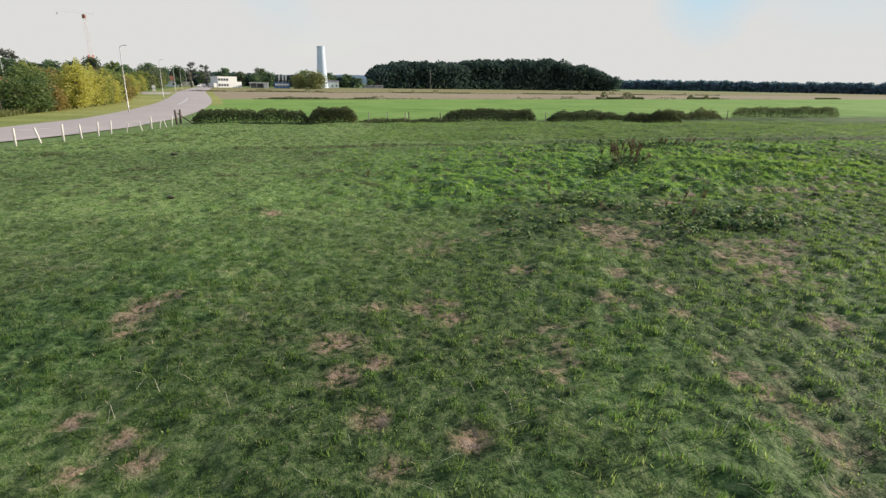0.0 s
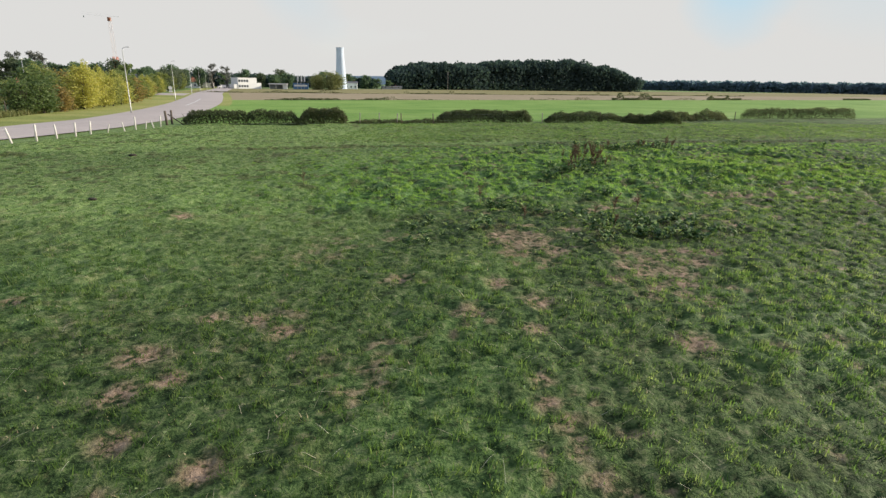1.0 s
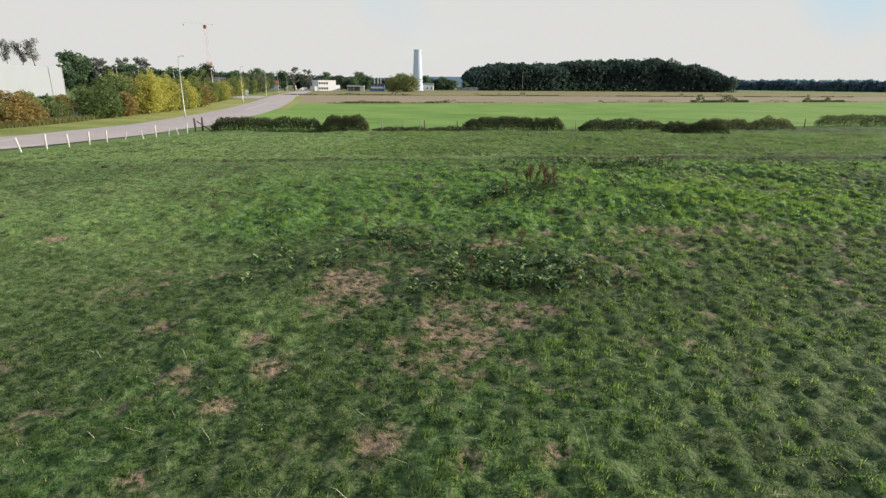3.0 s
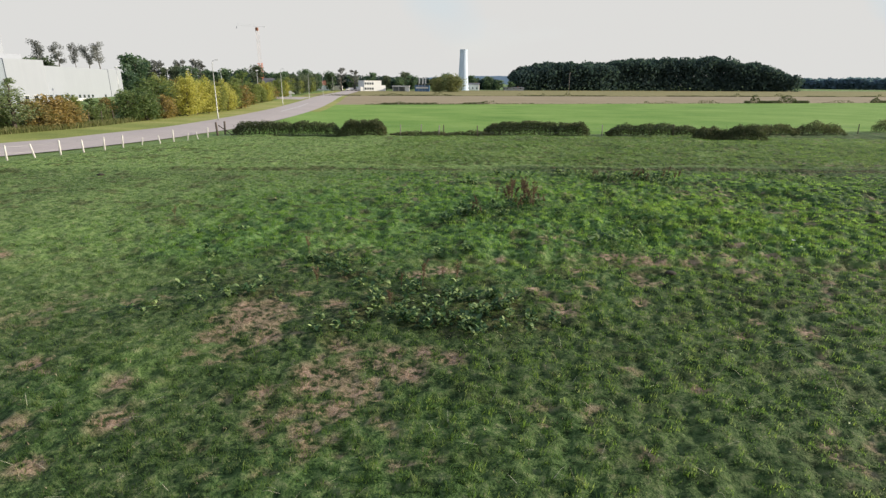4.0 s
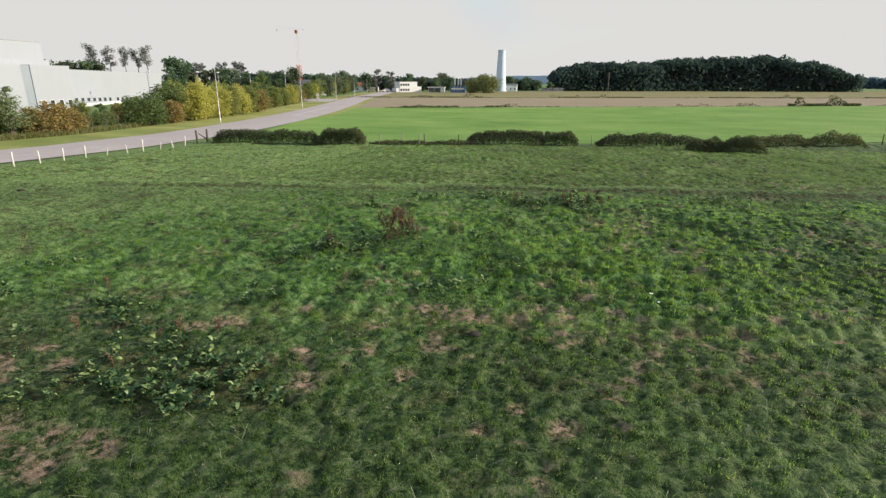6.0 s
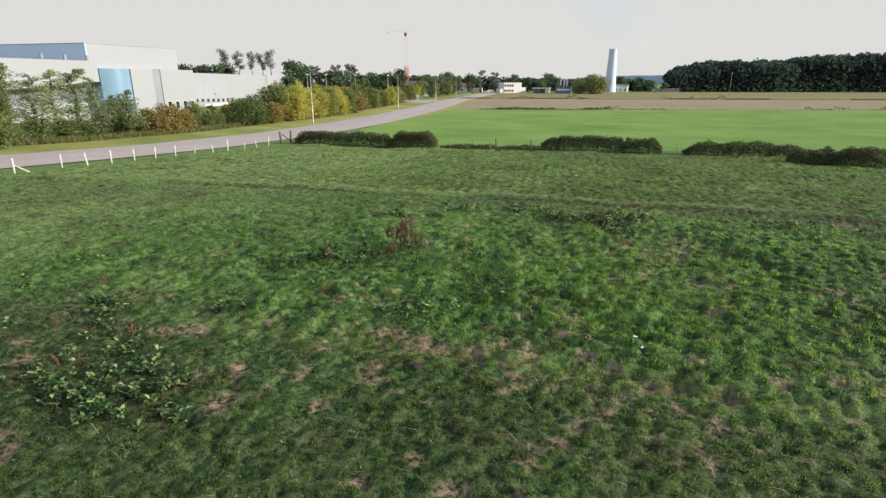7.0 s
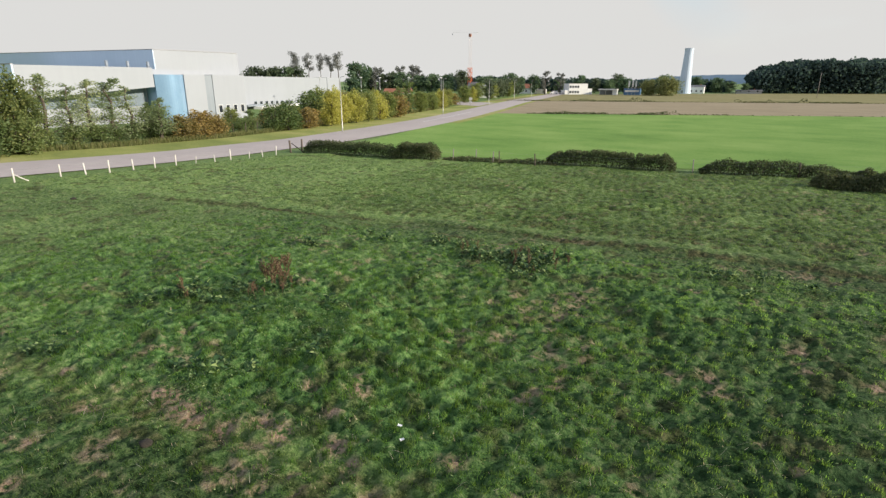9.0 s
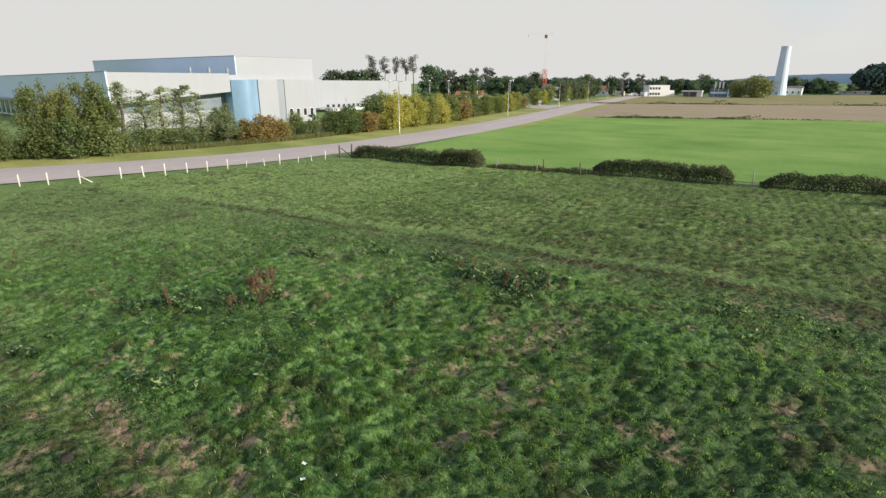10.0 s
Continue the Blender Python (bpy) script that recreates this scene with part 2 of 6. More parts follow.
M_YELLOW = leafy("yellow_leaves", [(0.290, 0.300, 0.085), (0.460, 0.450, 0.125), (0.640, 0.590, 0.190)], 0.56, 0.55, 0.25)
M_RUSSET = leafy("russet_leaves", [(0.195, 0.172, 0.065), (0.315, 0.240, 0.088), (0.450, 0.320, 0.122)], 0.5, 0.6, 0.3)
# green dulled towards grey: distance haze painted into the leaf colour
M_HAZY = leafy("hazy_leaves", [(0.065, 0.092, 0.055), (0.110, 0.142, 0.085), (0.170, 0.200, 0.125)], 0.4, 0.7, 0.3)
M_ALDER = leafy("alder_leaves", [(0.170, 0.230, 0.110), (0.290, 0.348, 0.180), (0.461, 0.487, 0.280)], 0.5, 0.5, 0.3)
M_WILLOW = leafy("willow_leaves", [(0.150, 0.180, 0.075), (0.240, 0.260, 0.110), (0.340, 0.340, 0.155)], 0.4, 0.6, 0.2)
# lightened and tinted bluish to paint in some distance haze
M_DARK = leafy("dark_leaves", [(0.066, 0.120, 0.082), (0.118, 0.185, 0.112), (0.200, 0.262, 0.155)], 0.55, 0.6, 0.3)
# dark leaf colour with a painted blue tint for haze
M_WOOD_FAR = leafy("hazed_wood_leaves", [(0.042, 0.074, 0.080), (0.058, 0.094, 0.094), (0.080, 0.118, 0.108)], 0.5, 1.0, 0.0)
# horizon wood: air haze stands in the blue leaf colour
M_WOOD_HAZE = leafy("haze_blue_leaves", [(0.112, 0.180, 0.262), (0.136, 0.208, 0.290), (0.160, 0.236, 0.318)], 0.55, 1.0, 0.0)
M_GREY_LEAF = leafy("grey_leaves", [(0.106, 0.112, 0.111), (0.175, 0.181, 0.169), (0.237, 0.237, 0.221)], 0.25, 0.6, 0.3)
M_BARK = plain("bark", (0.055, 0.042, 0.032), (0.14, 0.115, 0.09), 0.9, 0, 1.5, 18, 0.6, 0.02)
M_POST = plain("pale_post", (0.52, 0.48, 0.44), (0.78, 0.75, 0.70), 0.85, 0, 3.0, 30, 0.4, 0.01)
M_OLDPOST = plain("old_wood", (0.06, 0.045, 0.035), (0.16, 0.125, 0.10), 0.9, 0, 3.0, 30, 0.5, 0.01)
M_GREYPOST = plain("weathered_wood", (0.20, 0.18, 0.16), (0.36, 0.33, 0.30), 0.9, 0, 3.0, 30, 0.5, 0.01)
M_WIRE = plain("fence_wire", (0.25, 0.24, 0.23), (0.4, 0.39, 0.37), 0.5, 0.8, 2, 20, 0)
M_STEEL = plain("galvanised_steel", (0.42, 0.42, 0.41), (0.58, 0.58, 0.56), 0.45, 0.5, 2, 25, 0.05)
M_LAMPGLASS = plain("lamp_glass", (0.7, 0.7, 0.68), (0.8, 0.8, 0.78), 0.2, 0, 2, 20, 0)
# one cladding in two tints: sunlit faces white, shaded sides painted blue
M_WHITE_CLAD = cladding("white_cladding", (0.315, 0.335, 0.370), (0.34, 0.36, 0.395), 0.7, 1.0, 0.0, 0.04)
M_SHADE_CLAD = cladding("shade_side_cladding", (0.54, 0.67, 0.80), (0.60, 0.73, 0.86), 0.7, 1.0, 0.0, 0.08)
M_BLUE_GLASS = plain("blue_glazing", (0.23, 0.38, 0.55), (0.30, 0.46, 0.63), 0.22, 0.25, 0.3, 4, 0.02)
M_GREY_GLASS = plain("grey_glazing", (0.16, 0.20, 0.24), (0.26, 0.31, 0.36), 0.15, 0.0, 0.3, 4, 0.02)
M_GREY_CLAD = cladding("grey_cladding", (0.20, 0.235, 0.27), (0.27, 0.30, 0.335))
M_DARKGLASS = plain("dark_glass", (0.02, 0.025, 0.03), (0.05, 0.055, 0.065), 0.08, 0, 0.5, 6, 0)
M_ROOF = plain("flat_roof", (0.28, 0.28, 0.29), (0.40, 0.40, 0.41), 0.8, 0, 0.3, 8, 0.2)
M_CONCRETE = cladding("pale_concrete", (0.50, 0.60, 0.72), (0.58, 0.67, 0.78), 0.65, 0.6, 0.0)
M_PLASTER = plain("white_plaster", (0.66, 0.66, 0.65), (0.76, 0.76, 0.745), 0.8, 0, 0.6, 12, 0.1)
M_TILE = plain("clay_roof_tiles", (0.20, 0.075, 0.045), (0.36, 0.15, 0.085), 0.85, 0, 0.8, 9, 0.3, 0.03)
M_SLATE = plain("slate_roof", (0.09, 0.09, 0.10), (0.17, 0.17, 0.18), 0.7, 0, 0.8, 9, 0.3, 0.03)
M_ORANGE = plain("orange_paint", (0.55, 0.12, 0.04), (0.70, 0.18, 0.06), 0.5, 0, 1, 12, 0.05)
M_PALE_PAINT = plain("pale_paint", (0.66, 0.64, 0.62), (0.78, 0.76, 0.74), 0.5, 0, 1, 12, 0.05)
# upper mast paled in its colour, as haze and bright sky wash it out
M_CRANE = plain("hazed_crane_paint", (0.62, 0.54, 0.52), (0.72, 0.64, 0.62), 0.5, 0, 1, 12, 0.05)
M_BLUE_PAINT = plain("blue_paint", (0.05, 0.13, 0.28), (0.08, 0.19, 0.36), 0.45, 0, 1, 12, 0.05)
M_RUBBER = plain("rubber", (0.015, 0.015, 0.015), (0.03, 0.03, 0.03), 0.8, 0, 4, 30, 0.1)
M_DUNG = plain("dung", (0.022, 0.018, 0.012), (0.05, 0.04, 0.028), 0.95, 0, 6, 40, 0.8, 0.02)
M_PAPER = plain("white_litter", (0.7, 0.7, 0.7), (0.85, 0.85, 0.85), 0.6, 0, 6, 40, 0.1)
# woods on the hill coloured blue to paint the haze of distance
M_HILL = plain("haze_blue_hill", (0.085, 0.150, 0.215), (0.110, 0.180, 0.245), 1.0, 0, 0.01, 0.05, 0)


# ---- terrain ----
def lattice(ix, iy, seed):
    h = (ix * 374761393 + iy * 668265263 + seed * 1442695041) & 0xFFFFFFFF
    h = ((h ^ (h >> 13)) * 1274126177) & 0xFFFFFFFF
    return ((h ^ (h >> 16)) & 0xFFFF) / 65535.0


def grain(x, y, size, seed):
    """Smooth value noise, 0 to 1."""
    x, y = np.asarray(x, float) / size, np.asarray(y, float) / size
    ix, iy = np.floor(x).astype(np.int64), np.floor(y).astype(np.int64)
    u, v = x - ix, y - iy
    u, v = u * u * (3 - 2 * u), v * v * (3 - 2 * v)
    a, b = lattice(ix, iy, seed), lattice(ix + 1, iy, seed)
    c, d = lattice(ix, iy + 1, seed), lattice(ix + 1, iy + 1, seed)
    return (a + (b - a) * u) * (1 - v) + (c + (d - c) * u) * v


def ramp01(x, a, b):
    u = np.clip((np.asarray(x, float) - a) / (b - a), 0, 1)
    return u * u * (3 - 2 * u)


FALL = np.array([(-9000, .62), (34, .62), (48, .45), (60, .2), (76, -.1), (140, -.1), (260, 0), (420, .35), (620, .8), (900, 1.6), (9000, 1.6)])


def land(x, y):
    """The height of the land: a gentle rise to the middle of the paddock, then flat fields."""
    x, y = np.asarray(x, float), np.asarray(y, float)
    v = y - 0.42 * np.clip(x, -70, 70)
    i = np.clip(np.searchsorted(FALL[:, 0], v) - 1, 0, len(FALL) - 2)
    u = (v - FALL[i, 0]) / (FALL[i + 1, 0] - FALL[i, 0])
    u = 0.5 * u * u * (3 - 2 * u) + 0.5 * u
    h = FALL[i, 1] + (FALL[i + 1, 1] - FALL[i, 1]) * u
    near = 0.0205 * np.maximum(y, -20)
    q = np.clip(0.5 + 0.5 * (h - near) / 0.12, 0, 1)
    return h + (near - h) * q - 0.12 * q * (1 - q)


# worn patches of the turf, as x, y, radius
BARE_SOUTH = [(-3.9, 4.8, 0.25), (-0.5, 4.9, 0.3), (-3.3, 5, 0.25), (-3.7, 5.4, 0.3), (0.4, 5.4, 0.3), (-4.5, 5.7, 0.25), (-0.8, 5.8, 0.3), (-1.4, 6.8, 0.4), (4.4, 7, 0.3), (-0.9, 7.2, 0.3), (4.4, 7.6, 0.3), (9.5, 7.7, 0.3), (-1.6, 7.8, 0.55), (-5.1, 7.9, 0.35), (-5.4, 8.5, 0.45), (0.2, 8.8, 0.4), (8.4, 8.8, 0.3), (7.2, 8.9, 0.5), (-5.4, 9, 0.6), (-1.2, 9.2, 0.35), (-0.4, 9.2, 0.4), (9.6, 9.2, 0.3), (4.5, 9.3, 0.35), (-5.1, 9.4, 0.3), (4, 11.3, 0.4), (4.7, 10.4, 0.45), (-5.1, 15.8, 0.5)]
BARE_MIDDLE = [(1.9, 11.4, 0.4), (8.1, 11.8, 0.45), (6.6, 11.8, 0.3), (7.3, 12.2, 0.35), (8.2, 12.3, 0.4), (7.5, 12.6, 0.4), (7, 12.6, 0.4), (8.9, 13.1, 0.5), (5.6, 13.6, 0.4), (7.2, 13.6, 0.35), (8.3, 13.7, 0.45), (9.5, 13.8, 0.4), (8.9, 13.9, 0.4), (4.6, 14.2, 0.65), (14, 14.2, 0.25), (4.2, 14.7, 0.5), (6.2, 15.4, 0.4), (5.1, 15.8, 0.3), (15.2, 16.6, 0.3), (11.4, 16.7, 0.5), (10.1, 17.1, 0.4), (16.6, 17.1, 0.35), (15.7, 17.4, 0.3), (13.2, 17.7, 0.3), (10.6, 17.8, 0.35), (7.5, 17.8, 0.4)]
BARE_EAST = [(12.1, 18.3, 0.35), (8.4, 18.4, 0.3), (8, 18.4, 0.5), (17.4, 18.7, 0.3), (11.6, 19.5, 0.3), (9.4, 19.7, 0.3), (12.4, 20.8, 0.4), (13.9, 20.9, 0.6), (12.8, 20.9, 0.4), (14.8, 21, 0.55), (15.3, 21.7, 0.45), (13.4, 20.8, 0.45), (16.3, 22.8, 0.4), (20.1, 21, 0.3), (16, 21.7, 0.5), (18.7, 21.7, 0.4), (19.2, 21.8, 0.35), (17.8, 22, 0.3), (20.1, 22.1, 0.35), (17.2, 22.2, 0.4), (22.3, 22.6, 0.3), (20.9, 23.1, 0.3), (15.2, 23.1, 0.35), (19.4, 23.2, 0.3), (16.2, 23.7, 0.45), (22, 23.7, 0.35), (15.8, 24, 0.25), (19.7, 26.8, 0.3), (16.1, 27.7, 0.4), (17.2, 28, 0.4), (19.7, 28.4, 0.3), (21.5, 29, 0.25), (22.3, 29.5, 0.35), (24.2, 31.3, 0.3), (25.5, 31.5, 0.3), (23.8, 32.5, 0.35), (20.5, 34.9, 0.4)]

# docks growing together, as x, y, how many
DOCK_SOUTH = [(2.3, 13.6, 2), (6.8, 14.2, 3), (7, 14.8, 3), (3, 14.9, 2), (9.2, 14.9, 3), (8.3, 15.1, 3), (9.2, 15.3, 4), (4.1, 15.5, 3), (9.8, 15.5, 3), (2.2, 15.6, 2), (8.9, 15.6, 4), (11, 15.8, 3), (7.2, 15.8, 2), (8.4, 16, 4), (9.1, 16.2, 3), (9.9, 16.2, 3), (6.6, 16.5, 2), (10.2, 16.6, 3), (8.6, 16.9, 3), (7.9, 17, 3)]
DOCK_MIDDLE = [(5.6, 17.5, 3), (6.9, 17.5, 2), (0.7, 17.5, 1), (4.8, 18.1, 2), (3.1, 18.2, 1), (3.8, 18.2, 1), (5.3, 18.2, 2), (-0.4, 19.4, 2), (0.1, 19.6, 2), (7.9, 19.6, 2), (8.5, 19.6, 2), (12.2, 21.3, 2), (9, 22.2, 1), (13.3, 22.2, 2), (7, 23.1, 2), (7.5, 23.8, 3), (8.4, 24, 3), (7.2, 24.3, 3), (13.9, 24.5, 2), (10.3, 25, 2), (8.6, 25.4, 3), (12, 26.2, 2), (9.3, 26.4, 3), (12.4, 29.8, 1), (6.3, 30.1, 2)]
DOCK_NORTH = [(7.2, 32.2, 2), (15.2, 32.5, 3), (7.9, 32.7, 2), (15.2, 33.5, 3), (12.5, 33.5, 3), (13.1, 33.6, 4), (11.1, 33.7, 2), (9.9, 33.7, 3), (11.8, 33.7, 4), (14, 33.7, 4), (14.8, 33.9, 4), (13.5, 34.2, 3), (14.9, 34.7, 3), (21.7, 35.2, 1), (14.3, 35.3, 2), (15.6, 35.4, 2), (25.5, 35.7, 2), (20.6, 37.1, 2), (21.3, 37.6, 2), (22.3, 38.1, 2), (23.8, 38.1, 2)]


def worn(x, y):
    w = np.zeros_like(np.asarray(x, float))
    wob = 0.40 + 0.55 * grain(x, y, 0.45, 5) + 0.25 * grain(x, y, 0.18, 15)
    for cx, cy, r in BARE_SOUTH + BARE_MIDDLE + BARE_EAST:
        r = 1.05 * r
        w = np.maximum(w, np.exp(-((x - cx) ** 2 + (y - cy) ** 2) / (r * wob) ** 2))
    thin = 0.20 * np.exp(-((x - 7.2) ** 2 + (y - 12.6) ** 2) / 5.0) + 0.16 * np.exp(-((x - 4.6) ** 2 + (y - 14.0) ** 2) / 3.0) + 0.03 * np.exp(-((x - 18.0) ** 2 + (y - 23.0) ** 2) / 20.0)
    sparse = ramp01(grain(x, y, 1.6, 21) * 0.5 + grain(x, y, 0.22, 22) * 0.5 + thin, 0.69, 0.82) * (0.2 + 0.5 * ramp01(x, -4, 4))
    return np.clip(np.maximum(1.4 * w - 0.3, sparse * inside(x, y)), 0, 1)


HEDGE = np.array([(-40, 46.5), (-24, 51.6), (-9, 57.3), (12, 65.0), (25, 70.5), (44, 82.5), (64, 89.5), (120, 112), (700, 345)])


def inside(x, y):
    """1 within the paddock's fences, 0 outside."""
    return ramp01(x, -23.5, -22.0) * (1 - ramp01(y - np.interp(x, HEDGE[:, 0], HEDGE[:, 1]), -0.9, 0.7)) * ramp01(y, -30, -10) * (1 - ramp01(x, 90, 130))


TRACK = np.array([(-40, 18.0), (-20.6, 25.2), (-15.2, 28.0), (-7.9, 31.0), (-2.9, 32.4), (2, 33.9), (7.9, 36.5), (13.9, 37.8), (18.1, 39.1), (22, 40.4), (24.2, 40.9), (60, 49.5), (120, 65)])


def off_track(x, y):
    """Signed distance across the trodden track that crosses the paddock."""
    return (y - np.interp(x, TRACK[:, 0], TRACK[:, 1]) - 0.5 * (grain(x, x * 0, 3.0, 51) - 0.5)) * 0.94


def off_path(x, y):
    """Signed distance across a fainter second path."""
    return y - (17.35 + 0.235 * x + 0.6 * (grain(x, x * 0, 2.5, 52) - 0.5))


def lush_zone(x, y):
    """1 where the grass stands long and soft, between the second path and the track."""
    return ramp01(off_path(x, y) + 1.6 * (grain(x, y, 2.4, 55) - 0.5), -1.6, 1.4) * (1 - 0.35 * ramp01(off_track(x, y), -10, -3) - 0.65 * ramp01(off_track(x, y) + 1.5 * (grain(x, y, 1.2, 94) - 0.5), -3.2, -0.6)) * ramp01(x, -9, 2)


def lushness(x, y):
    core = lush_zone(x, y) * (1 - (0.5 * ramp01(x, 14, 21) + 0.35 * ramp01(x, 21, 24)) * (1 - 0.8 * ramp01(off_track(x, y), -8, -4)))
    return np.clip(core * (0.5 + 0.6 * grain(x, y, 2.2, 8)) + 0.3 * ramp01(grain(x, y, 3.0, 9), 0.55, 0.8) * (1 - 0.7 * ramp01(x, 15, 21)), 0, 1)


def dryness(x, y):
    t = off_track(x, y)
    far = ramp01(t, -0.3, 1.5) * (0.25 + 0.5 * grain(x, y, 2.5, 11)) * (0.7 + 0.3 * ramp01(x, -20, 5) - 0.55 * ramp01(x, 3, 18))
    ridge = np.exp(-((t - 1.3) / 0.5) ** 2) * 0.3 * ramp01(x, -2, 8) + 0.55 * ramp01(-x, -4, 6) * (0.55 + 0.7 * grain(x, y, 1.8, 67)) * ramp01(y, 7.5, 14) + 0.6 * np.exp(-(off_path(x, y) / 0.45) ** 2) * ramp01(x, 5, 9)
    s = x + 0.36 * y
    rows = 0.3 * ramp01(t, 0.8, 2.5) * ramp01(grain(s, t, 2.6, 58) * 0.5 + grain(s * 0.4, t, 0.5, 59) * 0.5, 0.5, 0.72)
    return np.clip(far + ridge + rows + 0.3 * ramp01(grain(x, y, 4.0, 12), 0.55, 0.8) * (1 - 0.8 * ramp01(x, 6, 12) * ramp01(-t, 0, 3)), 0, 0.9)


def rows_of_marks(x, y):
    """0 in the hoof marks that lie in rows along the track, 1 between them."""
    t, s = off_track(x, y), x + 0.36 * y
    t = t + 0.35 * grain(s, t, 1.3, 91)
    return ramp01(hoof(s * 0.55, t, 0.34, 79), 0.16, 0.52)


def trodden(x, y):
    """Dark mud of the main track; hoof-mark hollows beyond it carry painted shade."""
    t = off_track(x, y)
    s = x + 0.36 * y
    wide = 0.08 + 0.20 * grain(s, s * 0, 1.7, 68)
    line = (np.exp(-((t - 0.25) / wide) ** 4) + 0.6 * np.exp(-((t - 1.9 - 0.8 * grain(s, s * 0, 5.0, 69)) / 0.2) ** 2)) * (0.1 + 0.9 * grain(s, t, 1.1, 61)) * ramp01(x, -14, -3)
    # dark flecks stand in for small shadows in the turf
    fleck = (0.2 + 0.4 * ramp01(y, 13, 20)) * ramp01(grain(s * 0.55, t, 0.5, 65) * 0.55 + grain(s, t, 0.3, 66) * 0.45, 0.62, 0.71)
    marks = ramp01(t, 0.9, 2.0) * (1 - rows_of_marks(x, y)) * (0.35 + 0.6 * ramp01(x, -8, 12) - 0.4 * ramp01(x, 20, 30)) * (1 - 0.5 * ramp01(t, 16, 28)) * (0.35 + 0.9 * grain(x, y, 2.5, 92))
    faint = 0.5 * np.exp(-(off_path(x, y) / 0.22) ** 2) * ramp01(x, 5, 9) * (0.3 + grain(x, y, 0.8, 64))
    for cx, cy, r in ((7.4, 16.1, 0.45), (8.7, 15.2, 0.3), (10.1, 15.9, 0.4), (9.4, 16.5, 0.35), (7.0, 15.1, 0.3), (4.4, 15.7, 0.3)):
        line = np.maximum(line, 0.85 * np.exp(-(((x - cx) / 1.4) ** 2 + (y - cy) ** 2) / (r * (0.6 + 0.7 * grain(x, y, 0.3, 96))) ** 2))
    # shade under the thicker docks, put in as dark ground colour
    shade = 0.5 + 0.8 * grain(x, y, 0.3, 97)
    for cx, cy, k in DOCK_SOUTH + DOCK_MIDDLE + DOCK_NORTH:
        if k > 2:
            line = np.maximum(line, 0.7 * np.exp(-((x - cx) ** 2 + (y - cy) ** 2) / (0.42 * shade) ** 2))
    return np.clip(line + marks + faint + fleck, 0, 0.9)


def deepness(x, y):
    """Dense dark turf over the eastern part, its hollows' shade included in the colour."""
    d = ramp01(x + 1.5 * grain(x, y, 2.0, 56), 8.0, 13.5) * (1 - 0.75 * ramp01(off_track(x, y), -9, -1))
    d = d * (1 - 0.45 * ramp01(y, 7, 10) * (1 - ramp01(y - 0.2 * x, 17, 22)))
    return d * (0.5 + 0.6 * grain(x, y, 1.4, 57)) * (0.5 + 0.4 * ramp01(off_path(x, y), -3, 2) + 0.3 * ramp01(x, 18, 23) * ramp01(y, 22, 28))


def hoof(x, y, size, seed):
    """Distance to the nearest of the hoof marks, in marks' spacing."""
    x, y = np.asarray(x, float) / size, np.asarray(y, float) / size
    ix, iy = np.floor(x).astype(np.int64), np.floor(y).astype(np.int64)
    best = np.full(x.shape, 9.0)
    for i in (-1, 0, 1):
        for j in (-1, 0, 1):
            px, py = ix + i + 0.15 + 0.7 * lattice(ix + i, iy + j, seed), iy + j + 0.15 + 0.7 * lattice(ix + i, iy + j, seed + 1)
            best = np.minimum(best, np.hypot(x - px, y - py) + 0.25 * ramp01(lattice(ix + i, iy + j, seed + 2), 0.5, 1.0))
    return best


def tussock(x, y):
    """0 in the hollows, 1 on the crowns of the tussocks."""
    wx, wy = x + 0.15 * grain(x, y, 0.5, 4), y + 0.12 * grain(x, y, 0.45, 14)
    pit = ramp01(hoof(wx * 0.82, wy, 0.31, 71), 0.12, 0.68)
    soft = ramp01(hoof(wx * 0.75, wy, 0.44, 75), 0.10, 0.55)
    lu = np.clip(1.5 * lushness(x, y), 0, 1)
    pit = pit + (0.45 * pit + 0.55 * soft - pit) * lu
    pit = pit + (rows_of_marks(x, y) - pit) * ramp01(off_track(x, y), 0.3, 1.5)
    return np.clip(pit * (0.72 + 0.28 * grain(x, y, 0.28, 2)), 0, 1)


def relief(x, y):
    """Tussocks, hoof marks and the rut of the track."""
    lu, t = lushness(x, y), off_track(x, y)
    tuss = tussock(x, y) * (0.12 + 0.10 * deepness(x, y)) + (grain(x, y, 0.22, 7) - 0.5) * 0.035 + (grain(x, y, 0.9, 3) - 0.5) * 0.04 + (grain(x, y, 1.7, 33) - 0.5) * 0.12 + lu * (grain(x * 0.8, y, 0.85, 95) - 0.5) * 0.15
    amp = 0.80 + 1.0 * lu - 0.45 * worn(x, y)
    amp = amp + ramp01(t, 0.8, 2.5) * (0.1 + 0.4 * grain(x, y, 2.0, 60))
    rut = -0.07 * np.exp(-((t + 0.1) / 0.4) ** 2) + 0.05 * np.exp(-((t - 0.75) / 0.4) ** 2) - 0.11 * np.exp(-(off_path(x, y) / 0.3) ** 2) * ramp01(x, 5, 9)
    return inside(x, y) * (tuss * amp - 0.08 + rut + 0.18 * (grain(x, y, 5.0, 6) - 0.5) + 0.05 * lu)


def ground_z(x, y):
    return land(x, y) + relief(x, y)


def gz(x, y):
    return float(ground_z(np.array([x]), np.array([y]))[0])


